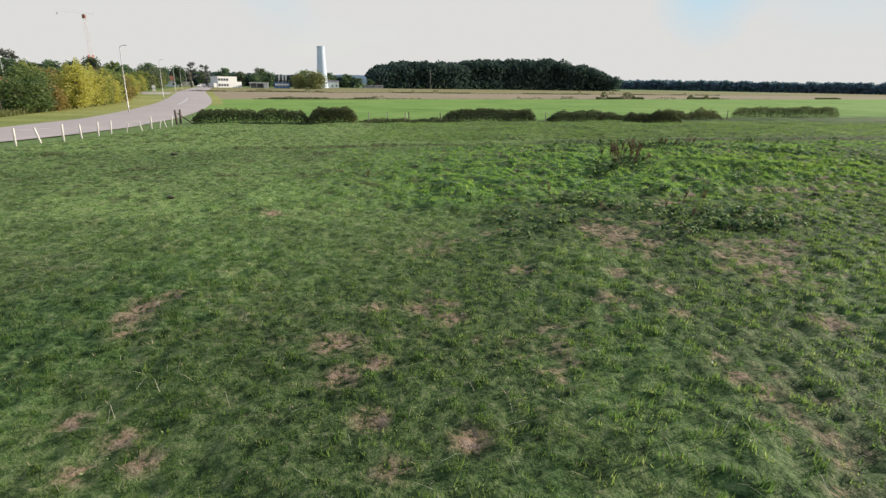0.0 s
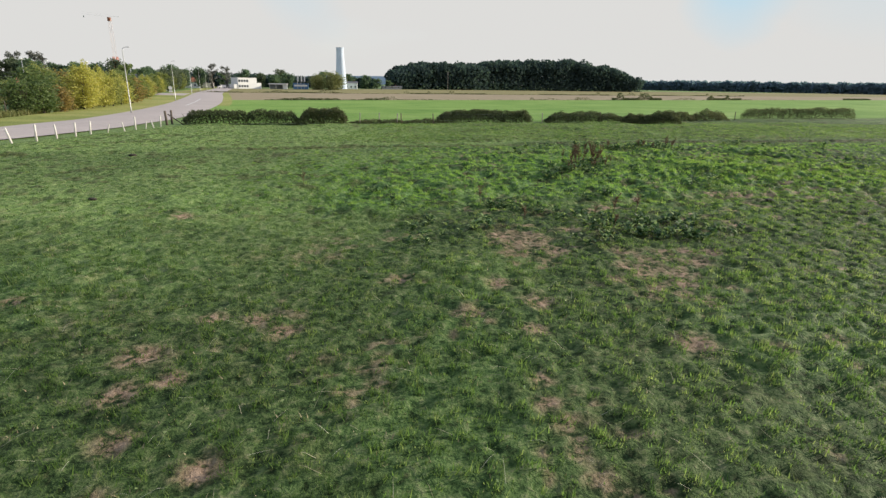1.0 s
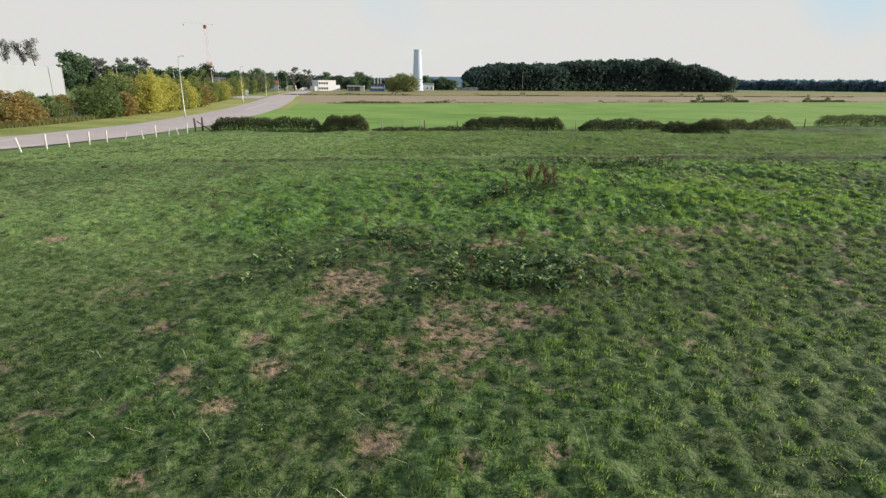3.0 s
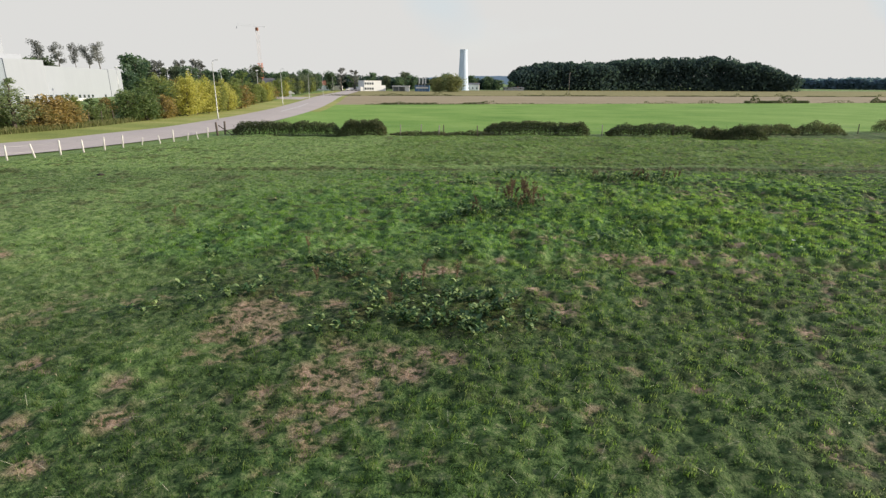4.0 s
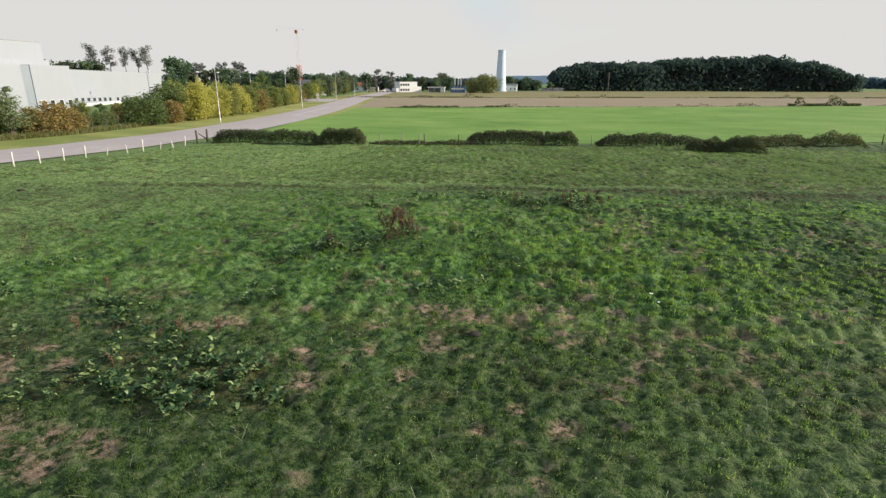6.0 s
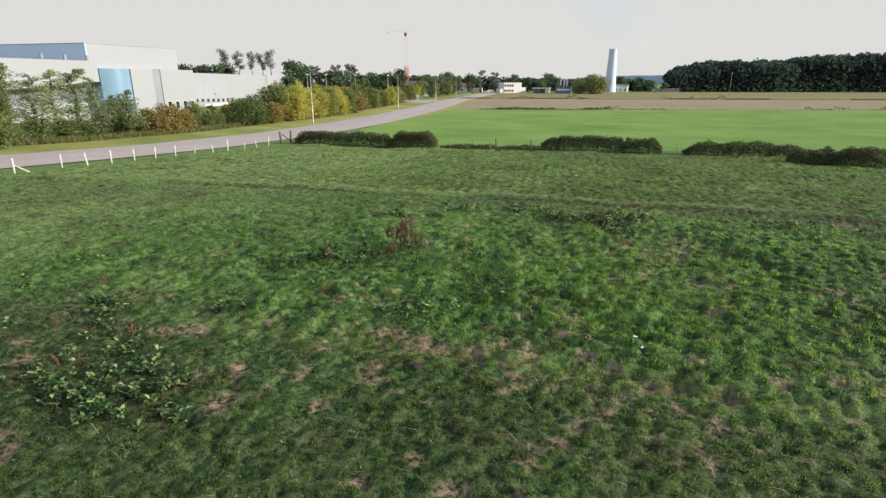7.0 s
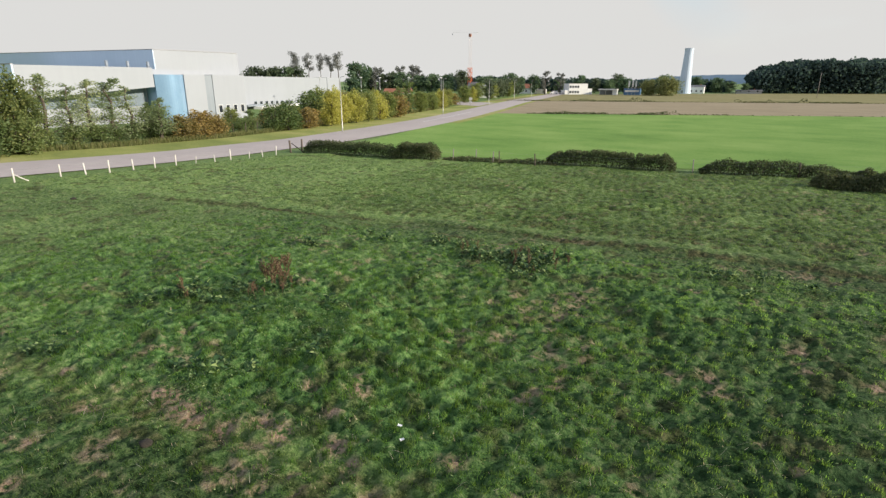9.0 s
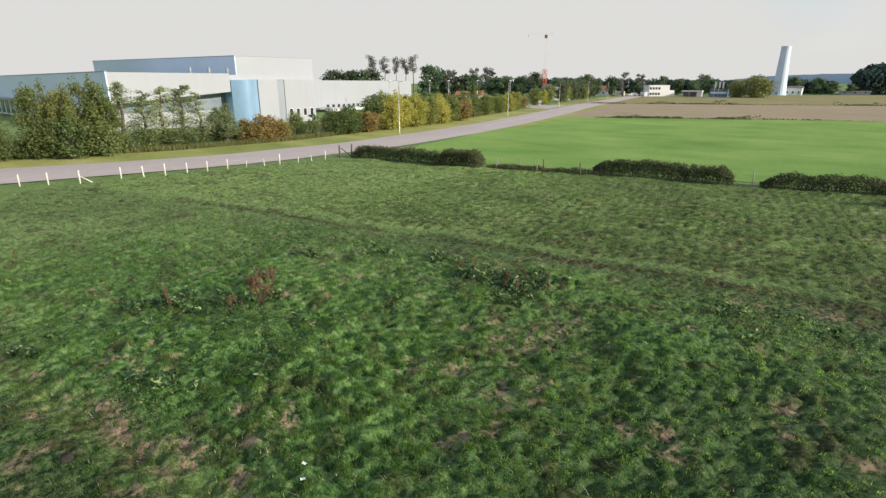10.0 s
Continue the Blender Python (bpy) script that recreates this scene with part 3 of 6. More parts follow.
# ---- mesh helpers ----
def mesh_from(name, verts, faces, mats, smooth=False, slots=None):
    """A mesh from arrays: verts n x 3, faces m x 3 or m x 4."""
    me = bpy.data.meshes.new(name)
    verts, faces = np.ascontiguousarray(verts, np.float32), np.ascontiguousarray(faces, np.int32)
    k = faces.shape[1]
    me.vertices.add(len(verts))
    me.vertices.foreach_set("co", verts.ravel())
    me.loops.add(faces.size)
    me.loops.foreach_set("vertex_index", faces.ravel())
    me.polygons.add(len(faces))
    me.polygons.foreach_set("loop_start", np.arange(0, faces.size, k, dtype=np.int32))
    me.polygons.foreach_set("loop_total", np.full(len(faces), k, np.int32))
    if slots is not None:
        me.polygons.foreach_set("material_index", np.ascontiguousarray(slots, np.int32))
    for m in (mats if isinstance(mats, (list, tuple)) else [mats]):
        me.materials.append(m)
    me.polygons.foreach_set("use_smooth", np.full(len(faces), smooth))
    me.update(calc_edges=True)
    return me


def part(name, me, parent, label="", at=None):
    """One mesh object under a thing or under a part."""
    ob = new(name, me)
    ob.parent = parent
    if at is not None:
        ob.matrix_basis = at
    return tagged(ob, label)


def thing(name, m, label, category, group="", kind=""):
    ob = new(name)
    ob.empty_display_size = 0.3
    ob.matrix_basis = m
    return tagged(ob, label, category, group, kind)


def solid(name, build, mat, smooth=False, bevel=0.0):
    """A mesh from a function that fills a bmesh."""
    bm = bmesh.new()
    build(bm)
    if bevel:
        bmesh.ops.bevel(bm, geom=list(bm.edges), offset=bevel, segments=1, affect="EDGES")
    bmesh.ops.recalc_face_normals(bm, faces=list(bm.faces))
    me = bpy.data.meshes.new(name)
    bm.to_mesh(me)
    bm.free()
    me.materials.append(mat)
    if smooth:
        me.polygons.foreach_set("use_smooth", [True] * len(me.polygons))
    return me


def add_box(bm, x0, x1, y0, y1, z0, z1):
    v = [bm.verts.new(p) for p in ((x0, y0, z0), (x1, y0, z0), (x1, y1, z0), (x0, y1, z0), (x0, y0, z1), (x1, y0, z1), (x1, y1, z1), (x0, y1, z1))]
    for f in ((3, 2, 1, 0), (4, 5, 6, 7), (0, 1, 5, 4), (1, 2, 6, 5), (2, 3, 7, 6), (3, 0, 4, 7)):
        bm.faces.new([v[i] for i in f])


def box_mesh(name, x0, x1, y0, y1, z0, z1, mat, bevel=0.0):
    return solid(name, lambda bm: add_box(bm, x0, x1, y0, y1, z0, z1), mat, False, bevel)


def add_tube(bm, pts, radii, n=7):
    """A tapered tube along points."""
    rings = []
    for i, (p, r) in enumerate(zip(pts, radii)):
        a, b = Vector(pts[max(i - 1, 0)]), Vector(pts[min(i + 1, len(pts) - 1)])
        d = (b - a).normalized()
        u = d.cross(Vector((0.3, 1, 0.1))).normalized()
        w = d.cross(u)
        rings.append([bm.verts.new(Vector(p) + (u * math.cos(k * 2 * math.pi / n) + w * math.sin(k * 2 * math.pi / n)) * r) for k in range(n)])
    for r0, r1 in zip(rings, rings[1:]):
        for k in range(n):
            bm.faces.new((r0[k], r0[(k + 1) % n], r1[(k + 1) % n], r1[k]))
    bm.faces.new(rings[0][::-1])
    bm.faces.new(rings[-1])


def tube_mesh(name, pts, radii, mat, n=7):
    return solid(name, lambda bm: add_tube(bm, pts, radii, n), mat, True)


def leaf_arrays(pos, size, rng, flat=0.0, ratio=0.5):
    """Diamond leaves at random turns; flat leans them level."""
    k = len(pos)
    a = rng.normal(size=(k, 3))
    a[:, 2] *= 1 - flat
    a /= np.linalg.norm(a, axis=1)[:, None]
    b = rng.normal(size=(k, 3))
    b[:, 2] *= 1 - flat
    b -= a * (a * b).sum(1)[:, None]
    b /= np.linalg.norm(b, axis=1)[:, None] + 1e-9
    s = (size * rng.uniform(0.65, 1.35, k))[:, None]
    v = np.stack([pos - a * s * 0.5, pos + b * s * 0.5 * ratio, pos + a * s * 0.5, pos - b * s * 0.5 * ratio], 1).reshape(-1, 3)
    return v, np.arange(4 * k).reshape(k, 4)


# ---- setting: ground, fields, road ----
def spread(bands, reach_lo, reach_hi):
    """Grid lines: even within each band (from, to, step), then ever wider."""
    mid = np.concatenate([np.arange(a, b, step) for a, b, step in bands])
    up, step = [mid[-1]], bands[-1][2]
    while up[-1] < reach_hi:
        step *= 1.08
        up.append(up[-1] + step)
    down, step = [mid[0]], bands[0][2]
    while down[-1] > reach_lo:
        step *= 1.08
        down.append(down[-1] - step)
    return np.concatenate([down[:0:-1], mid, up[1:]])


def ground_sheet():
    gx = spread([(-23, 3, 0.145), (3, 25, 0.1), (25, 46, 0.165)], -4500, 4500)
    gy = spread([(3.8, 10, 0.11), (10, 27, 0.1), (27, 42, 0.142), (42, 55, 0.18), (55, 63, 0.25)], -3000, 4500)
    X, Y = np.meshgrid(gx, gy)
    x, y = X.ravel(), Y.ravel()
    nx, ny = len(gx), len(gy)
    i = np.arange(nx * ny).reshape(ny, nx)
    f = np.stack([i[:-1, :-1], i[:-1, 1:], i[1:, 1:], i[1:, :-1]], -1).reshape(-1, 4)
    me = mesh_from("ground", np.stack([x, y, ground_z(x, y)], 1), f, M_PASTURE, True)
    ins = inside(x, y)
    for name, val in (("bare", worn(x, y) * ins), ("lush", lushness(x, y) * ins + (1 - ins) * 0.2), ("deep", deepness(x, y) * ins), ("mud_shade", trodden(x, y) * ins), ("dry", dryness(x, y) * ins + (1 - ins) * 0.7)):
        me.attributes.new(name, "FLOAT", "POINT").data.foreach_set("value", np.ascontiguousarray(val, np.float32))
    tagged(new("ground", me), "grazed uneven pasture with worn earth patches", "ground", "", "structure")


ground_sheet()


def sheet(name, left, right, rise, mat, label, n_along=80, n_across=12, crown=0.0):
    """A strip of land between two polylines, laid over the ground."""
    def along(line):
        line = np.array(line, float)
        s = np.r_[0, np.cumsum(np.linalg.norm(np.diff(line, axis=0), axis=1))]
        t = np.linspace(0, s[-1], n_along)
        return np.stack([np.interp(t, s, line[:, 0]), np.interp(t, s, line[:, 1])], 1)
    a, b = along(left), along(right)
    k = np.linspace(0, 1, n_across)[None, :, None]
    p = a[:, None] * (1 - k) + b[:, None] * k
    x, y = p[..., 0].ravel(), p[..., 1].ravel()
    z = land(x, y) + rise + np.tile(crown * (1 - (2 * np.linspace(0, 1, n_across) - 1) ** 2), n_along)
    i = np.arange(n_along * n_across).reshape(n_along, n_across)
    f = np.stack([i[:-1, :-1], i[:-1, 1:], i[1:, 1:], i[1:, :-1]], -1).reshape(-1, 4)
    return tagged(new(name, mesh_from(name, np.stack([x, y, z], 1), f, mat, True)), label, name.replace("_", " "), "", "structure")


def far_line(x):
    return 131 + 0.66 * (x + 52)


def tan_line(x):
    return 207 + 0.60 * (x + 100)


# centre of the road, as y: x
ROAD = [(-120, -128), (-60, -84), (-20, -57), (0, -44), (12, -36.5), (22, -31.7), (30, -29.7), (40, -29.3), (52, -32.2), (69, -36.6), (84, -41.2), (99, -46.6), (114, -52.5),
        (150, -68), (190, -86), (217, -97), (271, -118), (330, -141), (420, -178), (600, -250)]


def smooth_line(pts, n=240):
    p = np.array(pts, float)
    t = np.linspace(p[0, 0], p[-1, 0], n)
    v = np.interp(t, p[:, 0], p[:, 1])
    step = (p[-1, 0] - p[0, 0]) / (n - 1)
    w = max(3, int(9 / step)) | 1
    pad = np.pad(v, w // 2, mode="reflect", reflect_type="odd")
    return t, np.convolve(pad, np.ones(w) / w, "valid")


road_y, road_x = smooth_line(ROAD, 500)
slope = np.gradient(road_x, road_y)
norm = np.sqrt(1 + slope ** 2)


def beside_road(d):
    """The line at d metres from the road's centre, away from the paddock when negative."""
    return np.stack([road_x + d / norm, road_y - d * slope / norm], 1)


def road_at(y):
    return float(np.interp(y, road_y, road_x))


sheet("crop_field", [(x, y + 1.8) for x, y in HEDGE[1:]], [(x, far_line(x)) for x in (-55, -20, 40, 110, 240, 700)], 0.04, M_CROP, "bright green field of young crop", 60, 40)
sheet("stubble_field", [(x, far_line(x)) for x in (-57, 0, 100, 300, 700)], [(x, tan_line(x)) for x in (-104, 0, 100, 300, 800)], 0.05, M_STUBBLE, "bare tan stubble field", 60, 20)
sheet("meadow", [(x, tan_line(x)) for x in (-106, 0, 100, 300, 800)], [(-136, 318), (-60, 420), (60, 520), (190, 640), (800, 960)], 0.06, M_MEADOW, "dry olive rough meadow", 60, 20)
sheet("verge", beside_road(-4.2)[60:], beside_road(-13.0)[60:], 0.05, M_VERGE, "mown yellow-green roadside verge", 200, 6)
sheet("verge", beside_road(4.2)[150:], beside_road(6.8)[150:], 0.055, M_VERGE, "grass verge along the field", 160, 5)
sheet("road", beside_road(-4.7), beside_road(4.7), 0.07, M_ASPHALT, "worn pale grey asphalt country road", 300, 9, 0.07)
sheet("road", [(-79, 160), (-90, 186)], [(-112, 170), (-120, 184)], 0.10, M_ASPHALT, "pale side road joining the main road", 10, 5)


sheet("road_marking", [(road_at(y) - 0.5, y) for y in (96, 104, 112, 122, 132)], [(road_at(y) - 0.2, y) for y in (96, 104, 112, 122, 132)], 0.15, M_PAINT, "worn white centre line", 20, 2)


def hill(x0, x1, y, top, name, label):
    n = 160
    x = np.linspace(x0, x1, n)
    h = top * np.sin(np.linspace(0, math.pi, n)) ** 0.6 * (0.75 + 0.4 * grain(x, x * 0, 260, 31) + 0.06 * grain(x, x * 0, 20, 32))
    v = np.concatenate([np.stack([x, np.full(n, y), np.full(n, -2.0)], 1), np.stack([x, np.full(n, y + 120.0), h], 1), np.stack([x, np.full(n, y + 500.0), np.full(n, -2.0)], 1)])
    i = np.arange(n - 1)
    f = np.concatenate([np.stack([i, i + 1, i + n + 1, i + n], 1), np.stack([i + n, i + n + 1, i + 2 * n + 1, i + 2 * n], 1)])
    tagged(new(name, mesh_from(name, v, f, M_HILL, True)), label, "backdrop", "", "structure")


hill(-1100, 200, 2500, 36, "backdrop", "low wooded hill on the horizon, painted haze blue")


# ---- trees, hedges, woods ----
def tree_parts(kind, H, R, seed, leaf, count):
    """Trunk with limbs, and the places of its leaves."""
    rng = np.random.default_rng(seed)
    bm = bmesh.new()
    clumps = []
    stems = {"shrub": 6, "wispy": 1, "willow": 3}.get(kind, 1)
    for s in range(stems):
        a = rng.uniform(0, 6.28)
        lean = R * (0.45 if stems > 1 else 0.06) * rng.uniform(0.4, 1.0)
        top = H * (rng.uniform(0.72, 0.92) if stems > 1 else 0.93)
        base_r = {"shrub": 0.07, "willow": 0.16}.get(kind, 0.022 * H + 0.02)
        pts, radii = [], []
        for i in range(7):
            u = i / 6
            pts.append((math.cos(a) * lean * u ** 1.2 + rng.normal(0, 0.02 * H * u), math.sin(a) * lean * u ** 1.2 + rng.normal(0, 0.02 * H * u), top * u - 0.1))
            radii.append(base_r * (1 - 0.88 * u))
        add_tube(bm, pts, radii, 6)
        P = np.array(pts)
        limbs = {"shrub": 12, "wispy": 26, "cone": 40, "narrow": 24, "willow": 18, "pine": 12}.get(kind, 26)
        for j in range(limbs):
            lo = {"shrub": 0.06, "wispy": 0.12, "cone": 0.05, "narrow": 0.08, "willow": 0.08, "pine": 0.60}.get(kind, 0.10)
            u = lo + (0.99 - lo) * (j + rng.uniform(0, 1)) / limbs
            p0 = np.array([np.interp(u, np.linspace(0, 1, 7), P[:, k]) for k in range(3)])
            w = (u - lo) / (1 - lo)
            reach = {"cone": 1.0 - 0.9 * w, "narrow": 0.55 + 0.6 * math.sin(3.1 * w), "wispy": 1.0 - 0.80 * w, "shrub": 0.65 + 0.35 * math.sin(3.1 * w), "pine": 0.6 + 0.5 * math.sin(3.0 * w)}.get(kind, 0.30 + 0.75 * math.sin(math.pi * (0.12 + 0.80 * w)))
            reach *= R * rng.uniform(0.55, 1.1) * (0.7 if stems > 1 else 1.0)
            b = rng.uniform(0, 6.28)
            up = {"cone": -0.1, "willow": 0.35, "pine": 0.2, "narrow": 0.9, "wispy": 0.45}.get(kind, 0.55) * rng.uniform(0.5, 1.4) * reach
            p1 = p0 + np.array([math.cos(b) * reach, math.sin(b) * reach, min(up, H * 1.0 - p0[2])])
            pm = (p0 + p1) / 2 + np.array([0, 0, 0.08 * reach]) + rng.normal(0, 0.05 * reach, 3)
            r0 = max(0.012, base_r * 0.42 * (1 - u * 0.7))
            add_tube(bm, [tuple(p0), tuple(pm), tuple(p1)], [r0, r0 * 0.6, r0 * 0.2], 4)
            for q in (0.45, 0.75, 1.0):
                c = p0 * (1 - q) ** 2 + 2 * pm * q * (1 - q) + p1 * q * q
                clumps.append((*c, (0.30 + 0.35 * q) * R * {"cone": 0.34, "wispy": 0.52, "narrow": 0.48, "pine": 0.85, "shrub": 0.46}.get(kind, 0.66) * (1.25 - 0.80 * w if kind == "wispy" else 1.0)))
    me = bpy.data.meshes.new("trunk")
    bm.to_mesh(me)
    bm.free()
    me.materials.append(M_BARK)
    C = np.array(clumps)
    pick = rng.integers(0, len(C), count)
    off = rng.normal(size=(count, 3))
    off *= (rng.uniform(0.25, 1.0, count) ** 0.5 / np.linalg.norm(off, axis=1))[:, None]
    pos = C[pick, :3] + off * C[pick, 3:4] * np.array([1, 1, 0.8])
    if kind == "willow":
        pos[:, 2] -= rng.uniform(0, 0.22, count) * H * (np.linalg.norm(pos[:, :2], axis=1) / R)
    if kind == "shrub":
        pos[:, :2] *= (1.05 - 0.6 * np.clip(pos[:, 2:3] / H, 0, 1) ** 2)
    pos[:, 2] = np.maximum(pos[:, 2], rng.uniform(0.05, 0.4, count))
    v, f = leaf_arrays(pos, leaf, rng, 0.2, 0.7)
    return me, v, f


def make_tree(name, kind, H, R, seed, leaf, count, mat, label, category="tree"):
    ob = thing(name, pose(0, 0, -200), label, category)
    trunk, v, f = tree_parts(kind, H, R, seed, leaf, count)
    fit = np.array([R / np.percentile(np.hypot(v[:, 0], v[:, 1]), 97)] * 2 + [H / np.percentile(v[:, 2], 99.7)])
    v = v * fit
    trunk.transform(Matrix.Diagonal((*fit, 1)))
    part("trunk", trunk, ob)
    part("crown", mesh_from("crown", v, f, mat), ob)
    return ob


KINDS = {
    "olive": [make_tree("bushy_tree", "shrub", 7.0, 2.6, 11 + i, 0.19, 7000, M_OLIVE, "dense olive-green bushy tree beside the road") for i in range(2)],
    "mossy": [make_tree("bushy_tree", "shrub", 7.0, 2.6, 15 + i, 0.19, 7000, M_MOSS, "dense dark olive-green bushy tree beside the road") for i in range(2)],
    "alder": [make_tree("alder_tree", "wispy", 7.5, 2.0, 21 + i, 0.14, 2900, M_ALDER, "thin young alder with a sparse crown") for i in range(3)],
    "bush": [make_tree("bush", "shrub", 3.0, 1.7, 31 + i, 0.17, 2300, M_GREEN, "low dark green roadside bush", "bush") for i in range(2)],
    "greenbush": [make_tree("bush", "shrub", 4.2, 2.2, 35, 0.21, 2800, M_GREEN, "rounded dark green roadside bush", "bush")],
    "russet": [make_tree("bush", "shrub", 3.2, 1.8, 41 + i, 0.2, 2000, M_RUSSET, "russet autumn-coloured roadside bush", "bush") for i in range(2)],
    "yellow": [make_tree("willow_tree", "shrub", 6.3, 2.4, 51 + i, 0.19, 6400, M_YELLOW, "bushy willow turning yellow beside the road") for i in range(2)],
    "poplar": [make_tree("poplar_tree", "narrow", 7.6, 1.8, 61, 0.28, 3600, M_GREEN, "upright green poplar beside the road")],
    "conifer": [make_tree("conifer_tree", "cone", 13.5, 3.6, 71, 0.7, 5600, M_DARK, "dark conifer behind the car park")],
    "dark": [make_tree("broadleaf_tree", "round", 12.0, 4.6, 81 + i, 0.95, 2000, M_DARK, "dark broadleaf tree in the distance") for i in range(4)],
    "mid": [make_tree("broadleaf_tree", "round", 10.0, 3.8, 91 + i, 0.75, 2000, M_HAZY, "green broadleaf tree in the distance") for i in range(2)],
    "bigwillow": [make_tree("willow_tree", "willow", 10.0, 5.2, 95, 0.6, 4200, M_WILLOW, "broad weeping willow with yellowing leaves")],
    "pale": [make_tree("poplar_tree", "narrow", 13.0, 2.6, 97, 0.42, 2400, M_GREY_LEAF, "tall pale thinly leaved poplar in the distance")],
    "pine": [make_tree("pine_tree", "pine", 22.0, 3.4, 99 + i, 0.5, 1900, M_GREY_LEAF, "tall bare-stemmed pine behind the warehouse") for i in range(2)],
}
HEIGHT = {"olive": 7.0, "mossy": 7.0, "alder": 7.5, "bush": 3.0, "greenbush": 4.2, "russet": 3.2, "yellow": 6.3, "poplar": 7.6, "conifer": 13.5, "dark": 12.0, "mid": 10.0, "bigwillow": 10.0, "pale": 13.0, "pine": 22.0}
used = {}


def plant(kind, x, y, h, wide=1.0):
    """Stand a tree of that kind and height; the first use moves the made one, the rest are copies."""
    made = KINDS[kind]
    i = used.get(kind, 0)
    used[kind] = i + 1
    s = h / HEIGHT[kind]
    m = pose(x, y, gz(x, y) - 0.05, 0, 0, (i * 137.5) % 360) @ Matrix.Diagonal((s * wide, s * wide, s, 1))
    src = made[i % len(made)]
    if i < len(made):
        src.matrix_basis = m
        return src
    bare_scale = Vector(src.scale)
    src.scale = (1, 1, 1)
    ob = copy_thing(src, m)
    src.scale = bare_scale
    return ob


# the row on the far side of the road
for k, x, y, h, w in (("mossy", -43.8, 22.6, 5.2, 0.95), ("mossy", -42.4, 26.2, 7.7, 0.66), ("mossy", -42.0, 27.7, 6.9, 0.66), ("mossy", -41.9, 29.0, 7.4, 0.62), ("mossy", -42.2, 31.0, 8.1, 0.75), ("mossy", -42.6, 32.6, 6.7, 0.7), ("greenbush", -40.6, 28.6, 4.4, 0.9), ("greenbush", -40.8, 31.6, 3.8, 0.9), ("mossy", -46, 19.0, 6.0, 1.0),
                      ("alder", -45.4, 34.8, 7.8, 1.4), ("alder", -45.8, 37.2, 6.9, 1.5), ("alder", -46.4, 39.3, 7.4, 1.5), ("alder", -47.1, 41.9, 7.6, 1.45), ("alder", -47.6, 44.2, 6.8, 1.5), ("alder", -45.9, 46.8, 5.4, 1.7),
                      ("greenbush", -49.0, 47.3, 4.9, 0.8), ("russet", -47.2, 50.2, 3.3, 1.15), ("russet", -48.0, 53.0, 3.8, 1.15), ("russet", -49.0, 55.8, 3.1, 1.1), ("bush", -51.1, 57.2, 2.6, 1.0), ("bush", -51.5, 60.6, 2.4, 1.0)):
    plant(k, x, y, h, w)
for k, x, y, h, w in (("bush", -51.9, 62.8, 2.6, 0.9), ("greenbush", -50.6, 65.6, 4.2, 0.95), ("greenbush", -50.0, 68.3, 4.6, 1.0), ("bush", -51.5, 70.6, 3.0, 1.0), ("russet", -51.0, 72.6, 3.4, 1.05), ("russet", -52.4, 74.6, 3.2, 1.0),
                      ("yellow", -52.0, 78.6, 6.6, 0.95), ("yellow", -53.0, 82.0, 6.0, 0.95), ("yellow", -54.2, 86.4, 6.1, 1.0), ("olive", -55.4, 90.6, 5.6, 1.0), ("yellow", -56.8, 95.0, 5.7, 1.0), ("olive", -58.6, 99.6, 5.5, 1.05), ("russet", -60.4, 104.0, 4.6, 1.2),
                      ("poplar", -67.3, 115.0, 7.6, 1.0), ("poplar", -66.2, 110.8, 6.4, 0.9), ("olive", -70.6, 123.1, 5.2, 1.0), ("olive", -74.5, 132.6, 4.6, 1.1), ("yellow", -79.0, 141.6, 5.4, 1.0)):
    plant(k, x, y, h, w)
for k, x, y, h, w in (("olive", -85.2, 152.1, 5.4, 1.1), ("russet", -90, 160, 3.8, 1.3), ("olive", -98.5, 178, 6.2, 1.3), ("yellow", -101, 186, 5.6, 1.2), ("olive", -106, 196, 7.0, 1.3), ("mid", -113, 214, 8.4, 1.0),
                      ("olive", -118, 224, 7.2, 1.2), ("mid", -121, 234, 8.4, 1.0), ("mid", -127, 247, 9.0, 1.0), ("olive", -130, 256, 7.5, 1.2), ("mid", -134, 264, 9.2, 1.0), ("mid", -141, 280, 9.6, 1.0), ("dark", -146, 292, 10, 1.0)):
    plant(k, x, y, h, w)
rng_row = random.Random(4)
for i in range(13):
    y = 20.5 + i * 2.35
    plant("bush" if i % 3 else "greenbush", -42.6 - max(0, (y - 30)) * 0.33 + rng_row.uniform(-0.8, 0.4), y, rng_row.uniform(1.8, 2.7), 1.15)

for i in range(28):
    y = 62 + i * 3.8
    k = ("olive", "poplar", "russet", "olive", "yellow", "greenbush")[i % 6]
    plant(k, road_at(y) - 21.5 + rng_row.uniform(-1.5, 1.5), y, rng_row.uniform(4.8, 6.8) * (0.6 if y < 78 else 1.0 if y < 118 else 0.72), 1.1)

